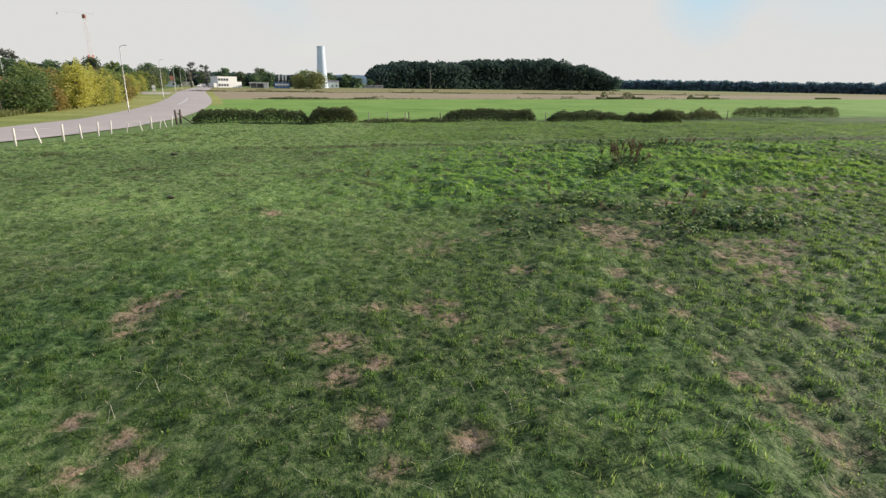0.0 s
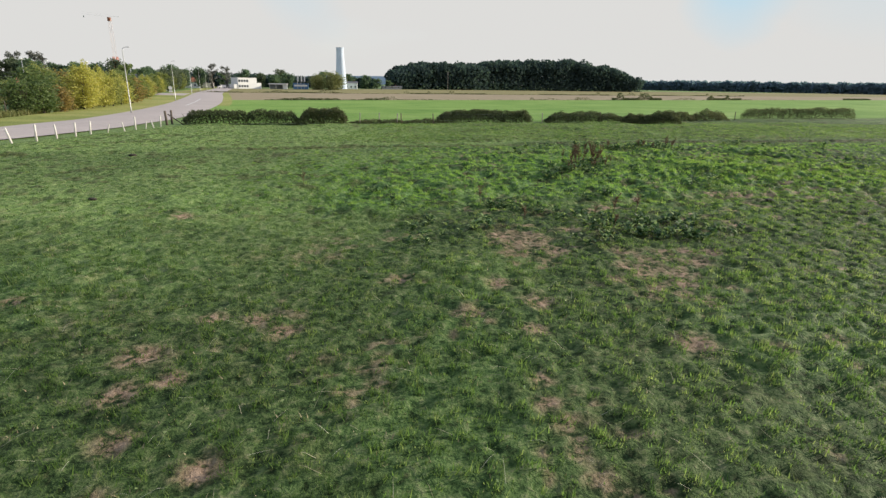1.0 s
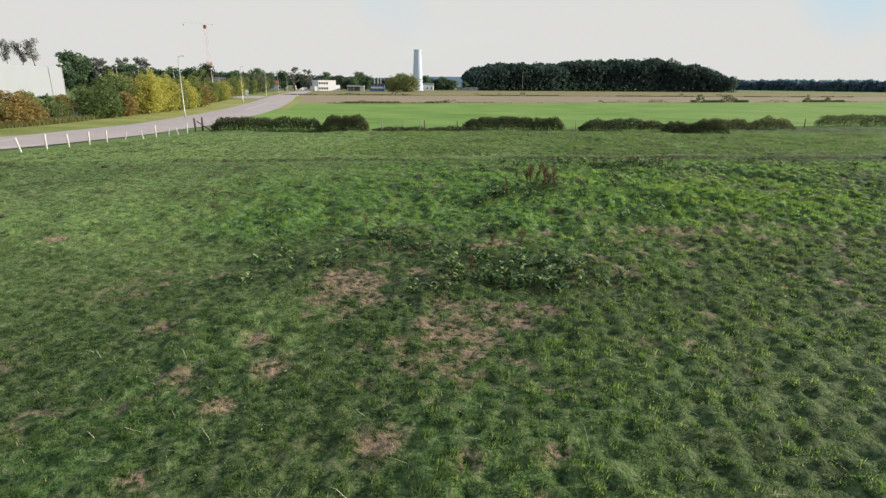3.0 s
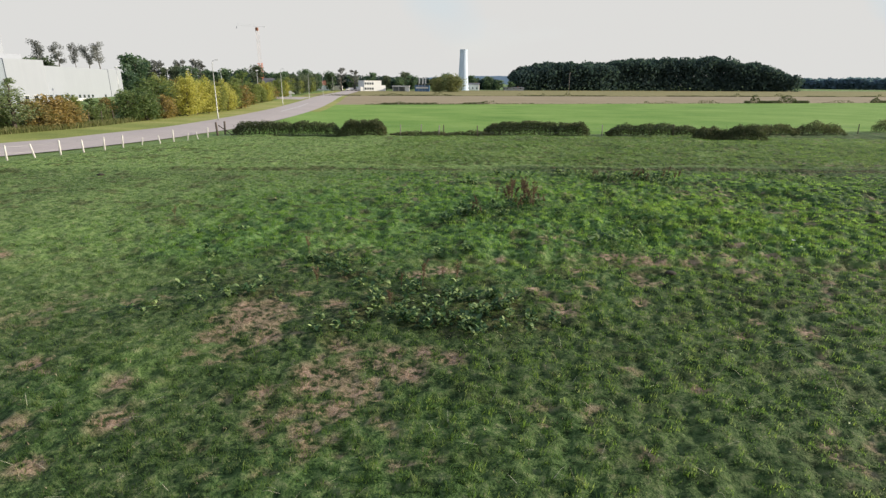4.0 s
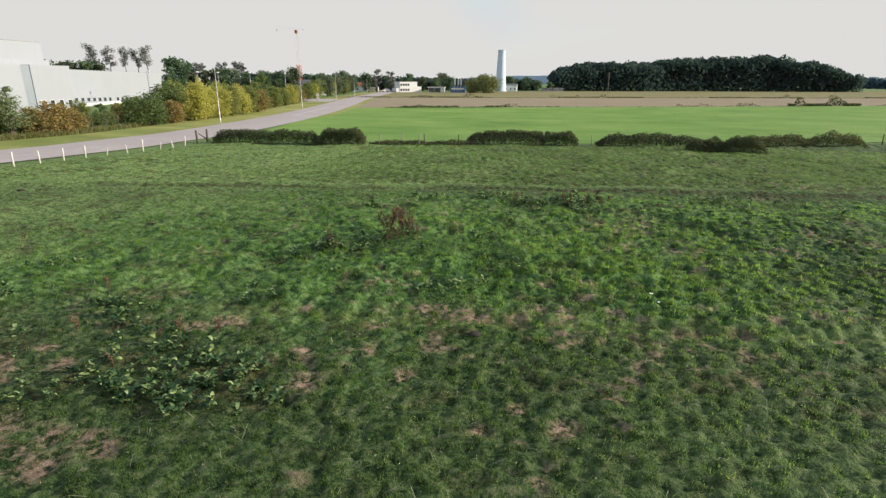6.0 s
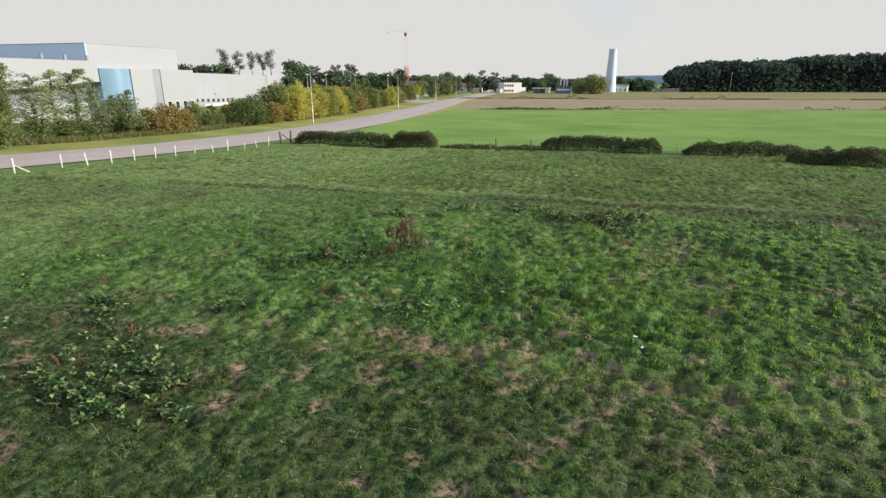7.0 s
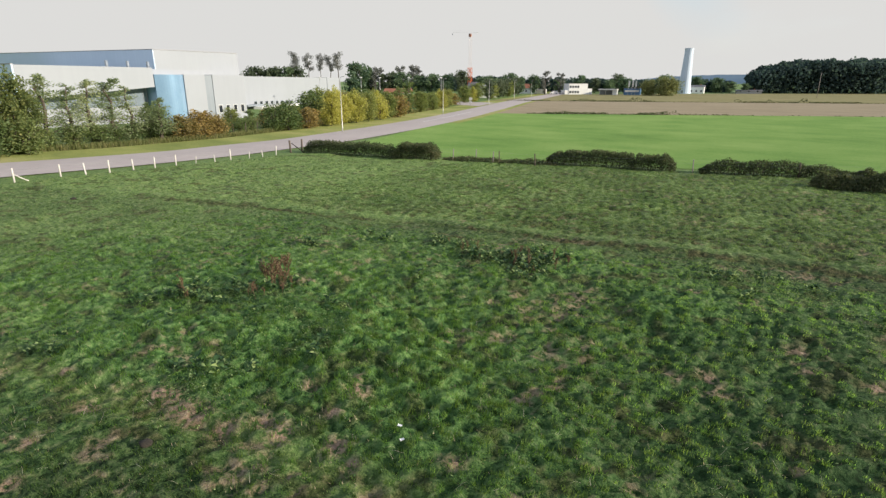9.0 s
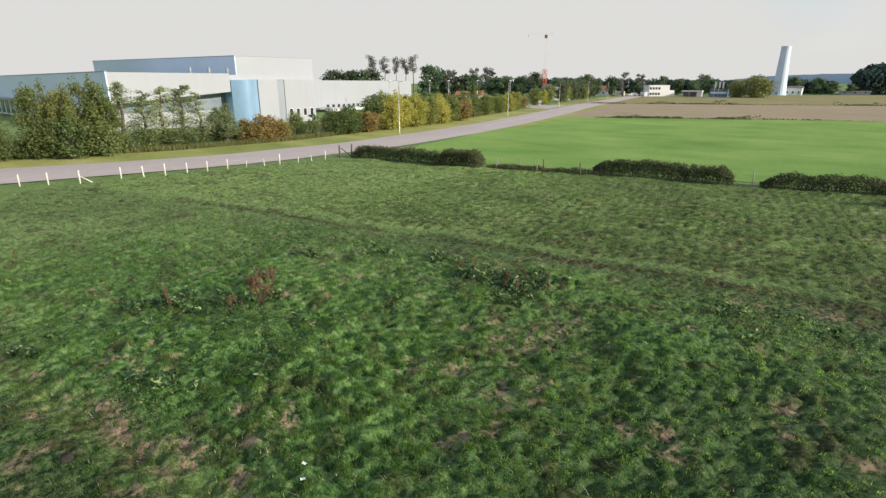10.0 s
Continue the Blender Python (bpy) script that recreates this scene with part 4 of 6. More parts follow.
# trees far off
for k, x, y, h, w in (("dark", -195.6, 214.6, 16.8, 1.1), ("conifer", -199, 226, 14.5, 1.0), ("dark", -192, 206, 9.5, 1.2), ("dark", -203, 228, 13.6, 1.0), ("pale", -193, 224, 13.6, 1.2), ("pale", -196, 229, 14.8, 1.3), ("mid", -190, 236, 12.5, 1.0),
                      ("pale", -217.7, 269.7, 16.5, 1.3), ("mid", -189, 228.4, 11.5, 1.0), ("pale", -213, 273.6, 17.0, 1.5), ("pale", -209.2, 276.6, 15.4, 1.4), ("dark", -175, 240, 10.6, 1.1), ("dark", -170.4, 243.3, 11.4, 1.1), ("dark", -182, 234, 12.2, 1.1), ("mid", -157, 252.7, 13.2, 0.8),
                      ("dark", -163.9, 248, 11.4, 1.0), ("mid", -122, 229, 8.6, 0.9), ("dark", -150, 262, 10.0, 1.0)):
    plant(k, x, y, h, w)
for k, x, y, h, w in (("dark", -157, 280, 10.6, 1.1), ("dark", -157, 299.4, 12.3, 1.1), ("dark", -144, 306.4, 11.2, 0.9), ("pale", -138.3, 309, 13.4, 1.1), ("pale", -140, 330, 12.6, 1.3), ("dark", -143, 336, 9.0, 1.2), ("dark", -137, 351, 11.4, 1.0),
                      ("mid", -129, 356, 9.6, 1.0), ("dark", -121, 362, 8.8, 1.3), ("mid", -124, 381, 12.4, 1.0), ("dark", -116, 372, 10.0, 1.2), ("bigwillow", -85, 329, 9.0, 0.95), ("bigwillow", -76, 333, 10.4, 1.25),
                      ("dark", -96, 385, 11.6, 1.2), ("dark", -88, 436, 10.9, 1.2), ("dark", -74, 430, 10.2, 1.3)):
    plant(k, x, y, h, w)
for k, x, y, h, w in (("dark", -64, 424, 7.6, 1.3), ("dark", -56, 430, 6.6, 1.3), ("mid", -263.8, 197, 15.4, 1.2), ("mid", -259.6, 203.6, 14.8, 1.1), ("mid", -256.8, 207.7, 15.3, 1.1), ("dark", -254, 211, 15.2, 1.2), ("mid", -251.4, 215.3, 15.6, 1.2),
                      ("pine", -269.1, 227.4, 25.0, 1.0), ("pine", -263.5, 234.4, 23.8, 1.0), ("pine", -259.1, 239.8, 24.0, 0.75), ("pine", -255.1, 244.4, 23.2, 1.0), ("pine", -251.8, 248.1, 25.0, 1.0), ("dark", -168, 302, 9.5, 1.2), ("dark", -190, 318, 10.5, 1.3)):
    plant(k, x, y, h, w)


def wood(name, spots, leaf, per, mat, label):
    """A far wood of many crowns, in one mesh."""
    rng = np.random.default_rng(7)
    vs, fs, base = [], [], 0
    for x, y, h, r in spots:
        d = rng.normal(size=(per, 3))
        d /= np.linalg.norm(d, axis=1)[:, None]
        d[:, 2] = np.where(d[:, 2] < -0.3, -d[:, 2], d[:, 2])
        z0, rz = land(x, y), min(r * rng.uniform(0.65, 0.9), h * 0.45)
        bumpy = 1 + 0.16 * np.sin(d[:, 0] * 7 + x) * np.sin(d[:, 1] * 6 + y) + rng.uniform(-0.14, 0.1, per)
        crown = np.stack([x + d[:, 0] * r * bumpy, y + d[:, 1] * r * bumpy, z0 + h - rz + d[:, 2] * rz * bumpy], 1)
        low = np.stack([x + rng.uniform(-r, r, per // 2), y + rng.uniform(-r, r, per // 2) * 0.6, z0 + rng.uniform(0, 1, per // 2) * (h - rz * 0.6)], 1)
        core = np.stack([x + d[:, 0] * r * 0.7, y + d[:, 1] * r * 0.6, z0 + (h - rz) * rng.uniform(0.15, 1.0, per) + d[:, 2] * rz * 0.6], 1)[:per // 2]
        v, f = leaf_arrays(np.concatenate([crown, low, core]), leaf, rng, 0.0, 0.9)
        vs.append(v)
        fs.append(f + base)
        base += len(v)
    tagged(new(name, mesh_from(name, np.concatenate(vs), np.concatenate(fs), mat)), label, "wood", "", "stuff")


rng_wood = random.Random(9)
EDGE = [(-50, 443, 13), (-45, 447, 16.5), (-30, 457, 20), (3, 478, 20.5), (23, 497, 22), (49, 516, 25), (78, 532, 25), (110, 547, 27), (144, 560, 22), (168, 574, 15), (182, 578, 12)]
spots = []
for (x0, y0, h0), (x1, y1, h1) in zip(EDGE, EDGE[1:]):
    n = max(2, int(math.hypot(x1 - x0, y1 - y0) / 4.5))
    for i in range(n):
        u = i / n
        for back in (0, 7, 15, 24):
            spots.append((x0 + (x1 - x0) * u + rng_wood.uniform(-2, 2) - back * 0.4, y0 + (y1 - y0) * u + back + rng_wood.uniform(-2, 2), (h0 + (h1 - h0) * u) * rng_wood.uniform(0.86, 1.10), rng_wood.uniform(4.6, 8.5)))
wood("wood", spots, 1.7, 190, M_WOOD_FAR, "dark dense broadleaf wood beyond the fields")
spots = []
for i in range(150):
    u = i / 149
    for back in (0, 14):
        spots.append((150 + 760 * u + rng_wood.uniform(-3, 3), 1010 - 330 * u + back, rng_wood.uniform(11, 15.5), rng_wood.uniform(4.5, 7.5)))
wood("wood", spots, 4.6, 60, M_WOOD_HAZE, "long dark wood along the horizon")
spots = []
for i in range(150):
    u = i / 149
    spots.append((-260 + 182 * u + rng_wood.uniform(-5, 5), 330 + 130 * u + rng_wood.uniform(0, 20), rng_wood.uniform(7.0, 10.5) * (1.1 - 0.25 * u), rng_wood.uniform(3.0, 5.5)))
wood("wood", spots, 1.6, 90, M_WOOD_FAR, "dark trees behind the village houses")


def make_hedge(x0, y0, x1, y1, h, depth, seed, count, label, trimmed=True, leaf=0.125):
    """A hedge between two points: upright stems and a mass of leaves."""
    rng = np.random.default_rng(seed)
    L = math.hypot(x1 - x0, y1 - y0)
    turn = math.degrees(math.atan2(y1 - y0, x1 - x0))
    ob = thing("hedge", pose(x0, y0, 0, 0, 0, turn), label, "hedge", "hedges behind the paddock")
    c, s = math.cos(radians(turn)), math.sin(radians(turn))
    count = int(count * 1.7)
    t, w = rng.uniform(0, L, count), rng.uniform(-1, 1, count)
    if trimmed:
        crest = h * (0.78 + 0.16 * grain(t, t * 0, 0.7, seed) + 0.20 * grain(t, t * 0, 2.3, seed + 3))
        prof = np.ones(count)
    else:
        crest = h * (0.42 + 0.75 * grain(t, t * 0, 2.2, seed) * (0.7 + 0.5 * grain(t, t * 0, 0.8, seed + 1)))
        prof = 0.45 + 0.75 * grain(t, t * 0, 3.0, seed + 2)
    if not trimmed:
        for a in rng.uniform(0.3, L - 0.3, int(L * 1.3)):
            crest = crest + h * rng.uniform(0.03, 0.16) * np.exp(-((t - a) / rng.uniform(0.2, 0.6)) ** 2)
    else:
        for a in rng.uniform(0.3, L - 0.3, int(L * 0.9)):
            crest = crest - h * rng.uniform(0.05, 0.3) * np.exp(-((t - a) / rng.uniform(0.05, 0.14)) ** 2)
    end = np.clip(np.minimum(t, L - t) / 0.8, 0.2, 1) ** 0.5
    k = rng.uniform(0, 1, count) ** 0.6
    if not trimmed:
        k *= np.sqrt(np.clip(1 - (np.abs(w) ** 2) * 0.75, 0.05, 1))
    z = crest * end * k
    across = w * depth * 0.5 * prof * (1.0 if trimmed else 1.15 - 0.35 * k)
    gx, gy = x0 + c * t - s * across, y0 + s * t + c * across
    pos = np.stack([t, across, ground_z(gx, gy) + z], 1) + rng.normal(0, 0.05, (count, 3))
    v, f = leaf_arrays(pos, leaf, rng, 0.1, 0.6)
    part("foliage", mesh_from("foliage", v, f, M_HEDGE), ob)

    def stems(bm):
        for i in range(int(L / 0.45)):
            a, b = rng.uniform(0.1, L - 0.1), rng.uniform(-0.25, 0.25) * depth
            g = gz(x0 + c * a - s * b, y0 + s * a + c * b)
            hh = h * rng.uniform(0.5, 0.85)
            add_tube(bm, [(a, b, g - 0.05), (a + rng.uniform(-.1, .1), b, g + hh * 0.5), (a + rng.uniform(-.25, .25), b + rng.uniform(-.2, .2), g + hh)], [0.03, 0.02, 0.006], 4)
    tagged(part("branchwork", solid("branchwork", stems, M_BARK), ob), kind="stuff")


make_hedge(-23.6, 52.0, -13.4, 55.3, 1.3, 1.6, 201, 8000, "dark low overgrown hedge at the paddock corner")
make_hedge(-13.2, 55.0, -9.0, 56.7, 1.6, 2.0, 202, 6500, "rounded dark bramble bush in the hedge line")
make_hedge(0.2, 61.5, 10.8, 64.8, 1.42, 1.3, 203, 10500, "box-trimmed dark hedge with brown tips")
make_hedge(12.6, 65.4, 24.5, 70.2, 1.15, 1.8, 204, 8500, "uneven dark bramble hedge", False)
make_hedge(20.8, 62.6, 27.2, 63.6, 1.25, 2.2, 205, 6500, "dark bramble thicket at the field edge", False)
make_hedge(25, 70.2, 38, 76.0, 1.35, 1.8, 206, 8000, "uneven dark bramble hedge", False)
make_hedge(44, 83.0, 64, 89.5, 1.6, 1.4, 207, 9000, "long trimmed dark hedge")
make_hedge(78, 92, 92, 97, 2.0, 2.0, 208, 5000, "dark overgrown hedge end", False)
make_hedge(-8.8, 57.2, 1.4, 61.2, 0.45, 0.9, 209, 2600, "low dark weeds along the wire fence", False)

def scrub_line(line, x0, x1, h, seed, count, leaf, gaps, label):
    """A broken line of low scrub along a field edge."""
    rng = np.random.default_rng(seed)
    x = rng.uniform(x0, x1, count)
    stand = ramp01(grain(x, x * 0, 9, seed), gaps, gaps + 0.15)
    keep = rng.uniform(0, 1, count) < 0.25 + 0.75 * stand
    x, stand = x[keep], stand[keep]
    bush = ramp01(grain(x, x * 0, 3.5, seed + 1), 0.62, 0.85)
    y = line(x) + rng.normal(0, 0.5, len(x))
    z = land(x, y) + rng.uniform(0, 1, len(x)) * h * (0.25 + 0.3 * stand + 1.2 * bush * stand)
    v, f = leaf_arrays(np.stack([x, y, z], 1), leaf, rng, 0.1, 0.7)
    tagged(new("scrub", mesh_from("scrub", v, f, M_HEDGE)), label, "scrub", "", "stuff")


scrub_line(tan_line, -100, 190, 1.0, 401, 9000, 0.42, 0.42, "broken line of dark scrub along a far field edge")
scrub_line(far_line, -46, -18, 0.9, 411, 2200, 0.3, 0.3, "low dark scrub at the crop's far edge")
scrub_line(far_line, -18, 160, 0.55, 421, 2600, 0.35, 0.55, "thin weedy line at the crop's far edge")
for x0, x1, seed in ((56, 79, 431), (103, 123, 441), (200, 225, 451)):
    scrub_line(lambda x: far_line(x) + 0.6, x0, x1, 1.5, seed, 2000, 0.4, 0.05, "low dark bramble at the crop's far edge")



# ---- fences ----
def post_mesh(h, r, mat):
    def build(bm):
        add_tube(bm, [(0, 0, -0.25), (0, 0, h * 0.5), (0, 0, h - 0.03), (0, 0, h)], [r * 1.06, r, r * 0.97, r * 0.7], 7)
    return solid("post", build, mat, True)


def wire_mesh(points):
    def build(bm):
        run = [points[0]]
        for a, b in zip(points, points[1:]):
            run += [tuple((p + q) / 2 - (0.04 if i == 2 else 0) for i, (p, q) in enumerate(zip(a, b))), b]
        add_tube(bm, run, [0.003] * len(run), 3)
    return solid("wire", build, M_WIRE)


road_fence = thing("fence", pose(0, 0, 0), "leaning pale posts with sagging wire beside the road", "fence")
PALE = [post_mesh(0.94, 0.055, M_POST), post_mesh(1.02, 0.058, M_POST), post_mesh(0.66, 0.04, M_POST)]
ROAD_POSTS = [(-27.4, 18.6, 0, 2), (-26.2, 20.7, 0, -2), (-25.1, 22.7, 0, 3), (-24.2, 24.4, 0, -2), (-23.1, 26.3, 1, 2), (-22.9, 29.1, 0, 2), (-22.7, 30.7, 0, -14), (-22.5, 32.3, 1, 2), (-22.6, 34.1, 0, -2),
              (-22.6, 35.8, 0, 4), (-22.9, 37.7, 0, 5), (-22.8, 39.4, 2, 16), (-22.6, 41.1, 2, -10), (-22.7, 42.7, 1, 1), (-23.2, 44.9, 2, 12), (-23.5, 46.6, 2, -14), (-23.9, 48.4, 0, 5)]
for x, y, k, tilt in ROAD_POSTS:
    part("post", PALE[k], road_fence, "", pose(x, y, gz(x, y), tilt * 0.4, tilt, 20))
brace = tube_mesh("brace", [(-23.1, 26.35, gz(-23.1, 26.3) + 0.55), (-22.95, 27.15, gz(-22.95, 27.15) - 0.05)], [0.04, 0.04], M_POST)
part("brace", brace, road_fence)
for hgt in (0.45, 0.85):
    part("wire", wire_mesh([(x, y, gz(x, y) + hgt * (0.8 if k == 2 else 1)) for x, y, k, _ in ROAD_POSTS] + [(-24.5, 50.6, gz(-24.5, 50.6) + hgt)]), road_fence)
back_fence = thing("fence", pose(0, 0, 0), "old wooden posts with wire along the hedge", "fence")
OLD = [post_mesh(1.3, 0.10, M_OLDPOST), post_mesh(1.15, 0.055, M_OLDPOST), post_mesh(1.1, 0.05, M_GREYPOST)]
BACK = [(-24.5, 50.6, 0), (-25.0, 52.4, 0), (-21.5, 53.2, 1), (-7.7, 57.3, 2), (-5.9, 58.6, 2), (-4.0, 58.7, 2), (-3.6, 59.2, 1), (-0.2, 60.0, 1), (12.2, 64.9, 2), (19.5, 67.6, 1), (30, 72.4, 1), (40.5, 78.2, 1)]
for x, y, k in BACK:
    part("post", OLD[k], back_fence, "", pose(x, y, gz(x, y), (x * 7) % 5 - 2, (y * 5) % 6 - 3, 0))
part("brace", tube_mesh("brace", [(-24.4, 50.7, gz(-24.5, 50.6) + 1.0), (-23.4, 51.6, gz(-23.4, 51.6) - 0.05)], [0.05, 0.05], M_OLDPOST), back_fence)
for hgt in (0.4, 0.75, 1.02):
    part("wire", wire_mesh([(x, y, gz(x, y) + hgt) for x, y, k in BACK]), back_fence)
tree_fence = thing("fence", pose(0, 0, 0), "dark thin stakes in front of the roadside bushes", "fence")
stake = post_mesh(1.7, 0.045, M_OLDPOST)
for i in range(13):
    y = 49 + i * 2.3
    x = road_at(y) - 15.6 + 0.03 * (y - 49)
    part("stake", stake, tree_fence, "", pose(x, y, gz(x, y), (i * 5) % 6 - 3, (i * 7) % 6 - 3, 0))


# ---- street furniture ----
def make_lamp(h):
    ob = thing("street_lamp", pose(0, 0, -200), "slim galvanised street lamp on the road verge", "street lamp", "lamps along the road")
    part("pole", tube_mesh("pole", [(0, 0, -0.2), (0, 0, 0.9), (0, 0, 0.95), (0, 0, h - 0.4), (0.08, 0, h - 0.1)], [0.085, 0.085, 0.065, 0.042, 0.035], M_STEEL, 8), ob)
    part("arm", tube_mesh("arm", [(0.08, 0, h - 0.12), (0.2, 0, h), (0.5, 0, h + 0.05)], [0.03, 0.028, 0.025], M_STEEL, 6), ob)
    head = part("luminaire", box_mesh("luminaire", 0.42, 0.85, -0.1, 0.1, h + 0.02, h + 0.1, M_STEEL, 0.02), ob)
    part("lens", box_mesh("lens", 0.5, 0.8, -0.07, 0.07, h + 0.003, h + 0.018, M_LAMPGLASS, 0.005), head)
    return ob


lamp = make_lamp(8.2)
for i, (x, y) in enumerate(((-40.6, 71.4), (-59.8, 119), (-80.5, 168), (-101, 216), (-121, 264))):
    m = pose(x, y, gz(x, y), 0, 0, 20)
    if i:
        copy_thing(lamp, m)
    else:
        lamp.matrix_basis = m


def make_park_lamp(h):
    ob = thing("car_park_lamp", pose(0, 0, -200), "slim car park lamp with a flat pale head", "street lamp", "lamps of the car park")
    part("pole", tube_mesh("pole", [(0, 0, -0.2), (0, 0, h)], [0.09, 0.06], M_STEEL, 7), ob)
    part("head", solid("head", lambda bm: add_tube(bm, [(0, 0, h - 0.05), (0, 0, h + 0.1), (0, 0, h + 0.28)], [0.2, 0.5, 0.3], 10), M_PALE_PAINT), ob)
    return ob


park = make_park_lamp(8.5)
for i, (x, y) in enumerate(((-104, 133), (-104, 141), (-99, 149), (-92, 157), (-110, 122))):
    m = pose(x, y, gz(x, y))
    if i:
        copy_thing(park, m)
    else:
        park.matrix_basis = m

sign = thing("road_sign", pose(-84.5, 163.2, gz(-84.5, 163.2), 0, 0, 25), "round white road sign on a post at the junction", "road sign")
part("post", tube_mesh("post", [(0, 0, -0.2), (0, 0, 2.5)], [0.05, 0.05], M_STEEL, 6), sign)
part("disc", solid("disc", lambda bm: add_tube(bm, [(0, -0.05, 2.1), (0, -0.09, 2.1)], [0.55, 0.55], 16), M_PALE_PAINT), sign)
part("plate", box_mesh("plate", -0.45, 0.45, -0.09, -0.05, 0.9, 1.4, M_PALE_PAINT, 0.015), sign)
pole = thing("utility_pole", pose(-8, 351, gz(-8, 351)), "grey wooden utility pole in the field", "utility pole")
part("shaft", tube_mesh("shaft", [(0, 0, -0.3), (0, 0, 12.3)], [0.13, 0.09], M_GREYPOST, 7), pole)
part("crossarm", box_mesh("crossarm", -0.8, 0.8, -0.05, 0.05, 11.5, 11.6, M_GREYPOST, 0.01), pole)

# ---- warehouse ----
WH = Matrix.Translation((-80, 41, -0.35)) @ Matrix(((-0.1, -0.995, 0, 0), (0.995, -0.1, 0, 0), (0, 0, 1, 0), (0, 0, 0, 1)))
wh = thing("warehouse", WH, "large white-clad warehouse behind the trees, shaded sides painted blue-grey", "warehouse")


def wh_box(name, x0, x1, y0, y1, z0, z1, mat, label="", parent=None):
    return part(name, box_mesh(name, x0, x1, y0, y1, z0, z1, mat), parent or wh, label)


def fascia(bm):
    v = [bm.verts.new(p) for p in ((0.06, 0, 4.9), (21.4, 0, 6.7), (21.4, 0, 10.1), (0.06, 0, 10.1), (0.06, 3.2, 4.9), (21.4, 3.2, 6.7), (21.4, 3.2, 10.1), (0.06, 3.2, 10.1))]
    for f in ((0, 1, 2, 3), (7, 6, 5, 4), (1, 0, 4, 5), (2, 1, 5, 6), (3, 2, 6, 7), (0, 3, 7, 4)):
        bm.faces.new([v[i] for i in f])


# the side wall carries the blue of its shade in the colour
wh_box("side_wall", -0.2, 0.04, 0.0, 96, 0, 10.12, M_SHADE_CLAD, "ribbed cladding with the blue of its shade painted in")
wh_box("side_coping", -0.28, 0.1, -0.06, 96, 10.13, 10.27, M_ROOF)
part("fascia", solid("fascia", fascia, M_WHITE_CLAD), wh, "broad white overhanging band")
wh_box("hall", 0.06, 40, 3.25, 96, 0, 9.9, M_WHITE_CLAD)
glass = wh_box("glazing", 0.3, 21.2, 3.05, 3.22, 3.3, 6.9, M_GREY_GLASS, "blue-grey strip glazing")
for i in range(15):
    wh_box("mullion", 0.3 + i * 1.45, 0.38 + i * 1.45, 2.98, 3.04, 3.3, 6.9, M_GREY_CLAD, "", glass)
def bow(bm):
    """The bowed glass front of the stair tower."""
    n, lo, hi = 14, [], []
    for i in range(n + 1):
        u = i / n
        x, y = 21.5 + 5.6 * u, -0.15 - 1.5 * math.sin(math.pi * u)
        lo.append(bm.verts.new((x, y, 0)))
        hi.append(bm.verts.new((x, y, 8.9)))
    for i in range(n):
        bm.faces.new((lo[i], lo[i + 1], hi[i + 1], hi[i]))
    for x in (27.1, 21.5):
        lo.append(bm.verts.new((x, 6, 0)))
        hi.append(bm.verts.new((x, 6, 8.9)))
    bm.faces.new((lo[n], lo[n + 1], hi[n + 1], hi[n]))
    bm.faces.new((lo[n + 1], lo[n + 2], hi[n + 2], hi[n + 1]))
    bm.faces.new((lo[n + 2], lo[0], hi[0], hi[n + 2]))
    bm.faces.new(hi)


part("stair_tower", solid("stair_tower", bow, M_BLUE_GLASS), wh, "blue glazed stair tower with a bowed front")
wh_box("tower_block", 27.22, 31.6, -0.25, 12, 0, 8.95, M_WHITE_CLAD)
# grey colour paints the soft shade on the white front here
wh_box("recess", 31.62, 33.3, -0.05, 12, 0, 8.9, M_GREY_CLAD, "recessed strip with its shade painted grey")
wh_box("office_block", 33.32, 40.8, -0.2, 28, 0, 8.98, M_WHITE_CLAD)
for i in range(4):
    w = wh_box("window", 34.0 + i * 1.75, 34.9 + i * 1.75, -0.26, -0.21, 1.5, 3.1, M_PLASTER)
    wh_box("pane", 34.08 + i * 1.75, 34.82 + i * 1.75, -0.29, -0.265, 1.58, 3.02, M_DARKGLASS, "", w)
# the long low hall stands askew, along the road
HALL = WH.inverted() @ Matrix.Translation((-113.5, 95.5, -1.2)) @ Matrix(((-0.508, -0.8614, 0, 0), (0.8614, -0.508, 0, 0), (0, 0, 1, 0), (0, 0, 0, 1)))


def hall_box(name, x0, x1, y0, y1, z0, z1, mat, label="", parent=None):
    return part(name, box_mesh(name, x0, x1, y0, y1, z0, z1, mat), parent or wh, label, None if parent else HALL)


hall_box("long_hall", 0, 70.4, 0, 55, 0, 9.9, M_WHITE_CLAD, "long low white hall")
hall_box("end_block", 70.55, 84.4, -0.15, 40, 0, 10.0, M_WHITE_CLAD)
hall_box("joint", 70.42, 70.53, 0.1, 40, 0, 9.8, M_GREY_CLAD)
hall_box("canopy", 3.0, 12.0, -2.6, -0.05, 1.9, 2.25, M_GREY_CLAD, "grey canopy over a doorway")
hall_box("low_annexe", 6.0, 31.0, -5.0, -2.62, 0, 1.75, M_PALE_PAINT, "low pale wall before the hall")
for k in range(13):
    x = (12.2 + 3.45 * k) if k < 8 else (42.0 + 3.5 * (k - 8)) if k < 12 else 64.5
    z = 2.75 - 0.019 * x
    w = hall_box("window", x - 0.8, x + 0.8, -0.07, -0.005, z - 0.5, z + 0.5, M_GREY_CLAD)
    hall_box("pane", x - 0.72, x + 0.72, -0.1, -0.075, z - 0.42, z + 0.42, M_DARKGLASS, "", w)
hall_box("side_door", 84.42, 84.5, 0.6, 4.2, 0, 3.2, M_DARKGLASS, "dark loading door")


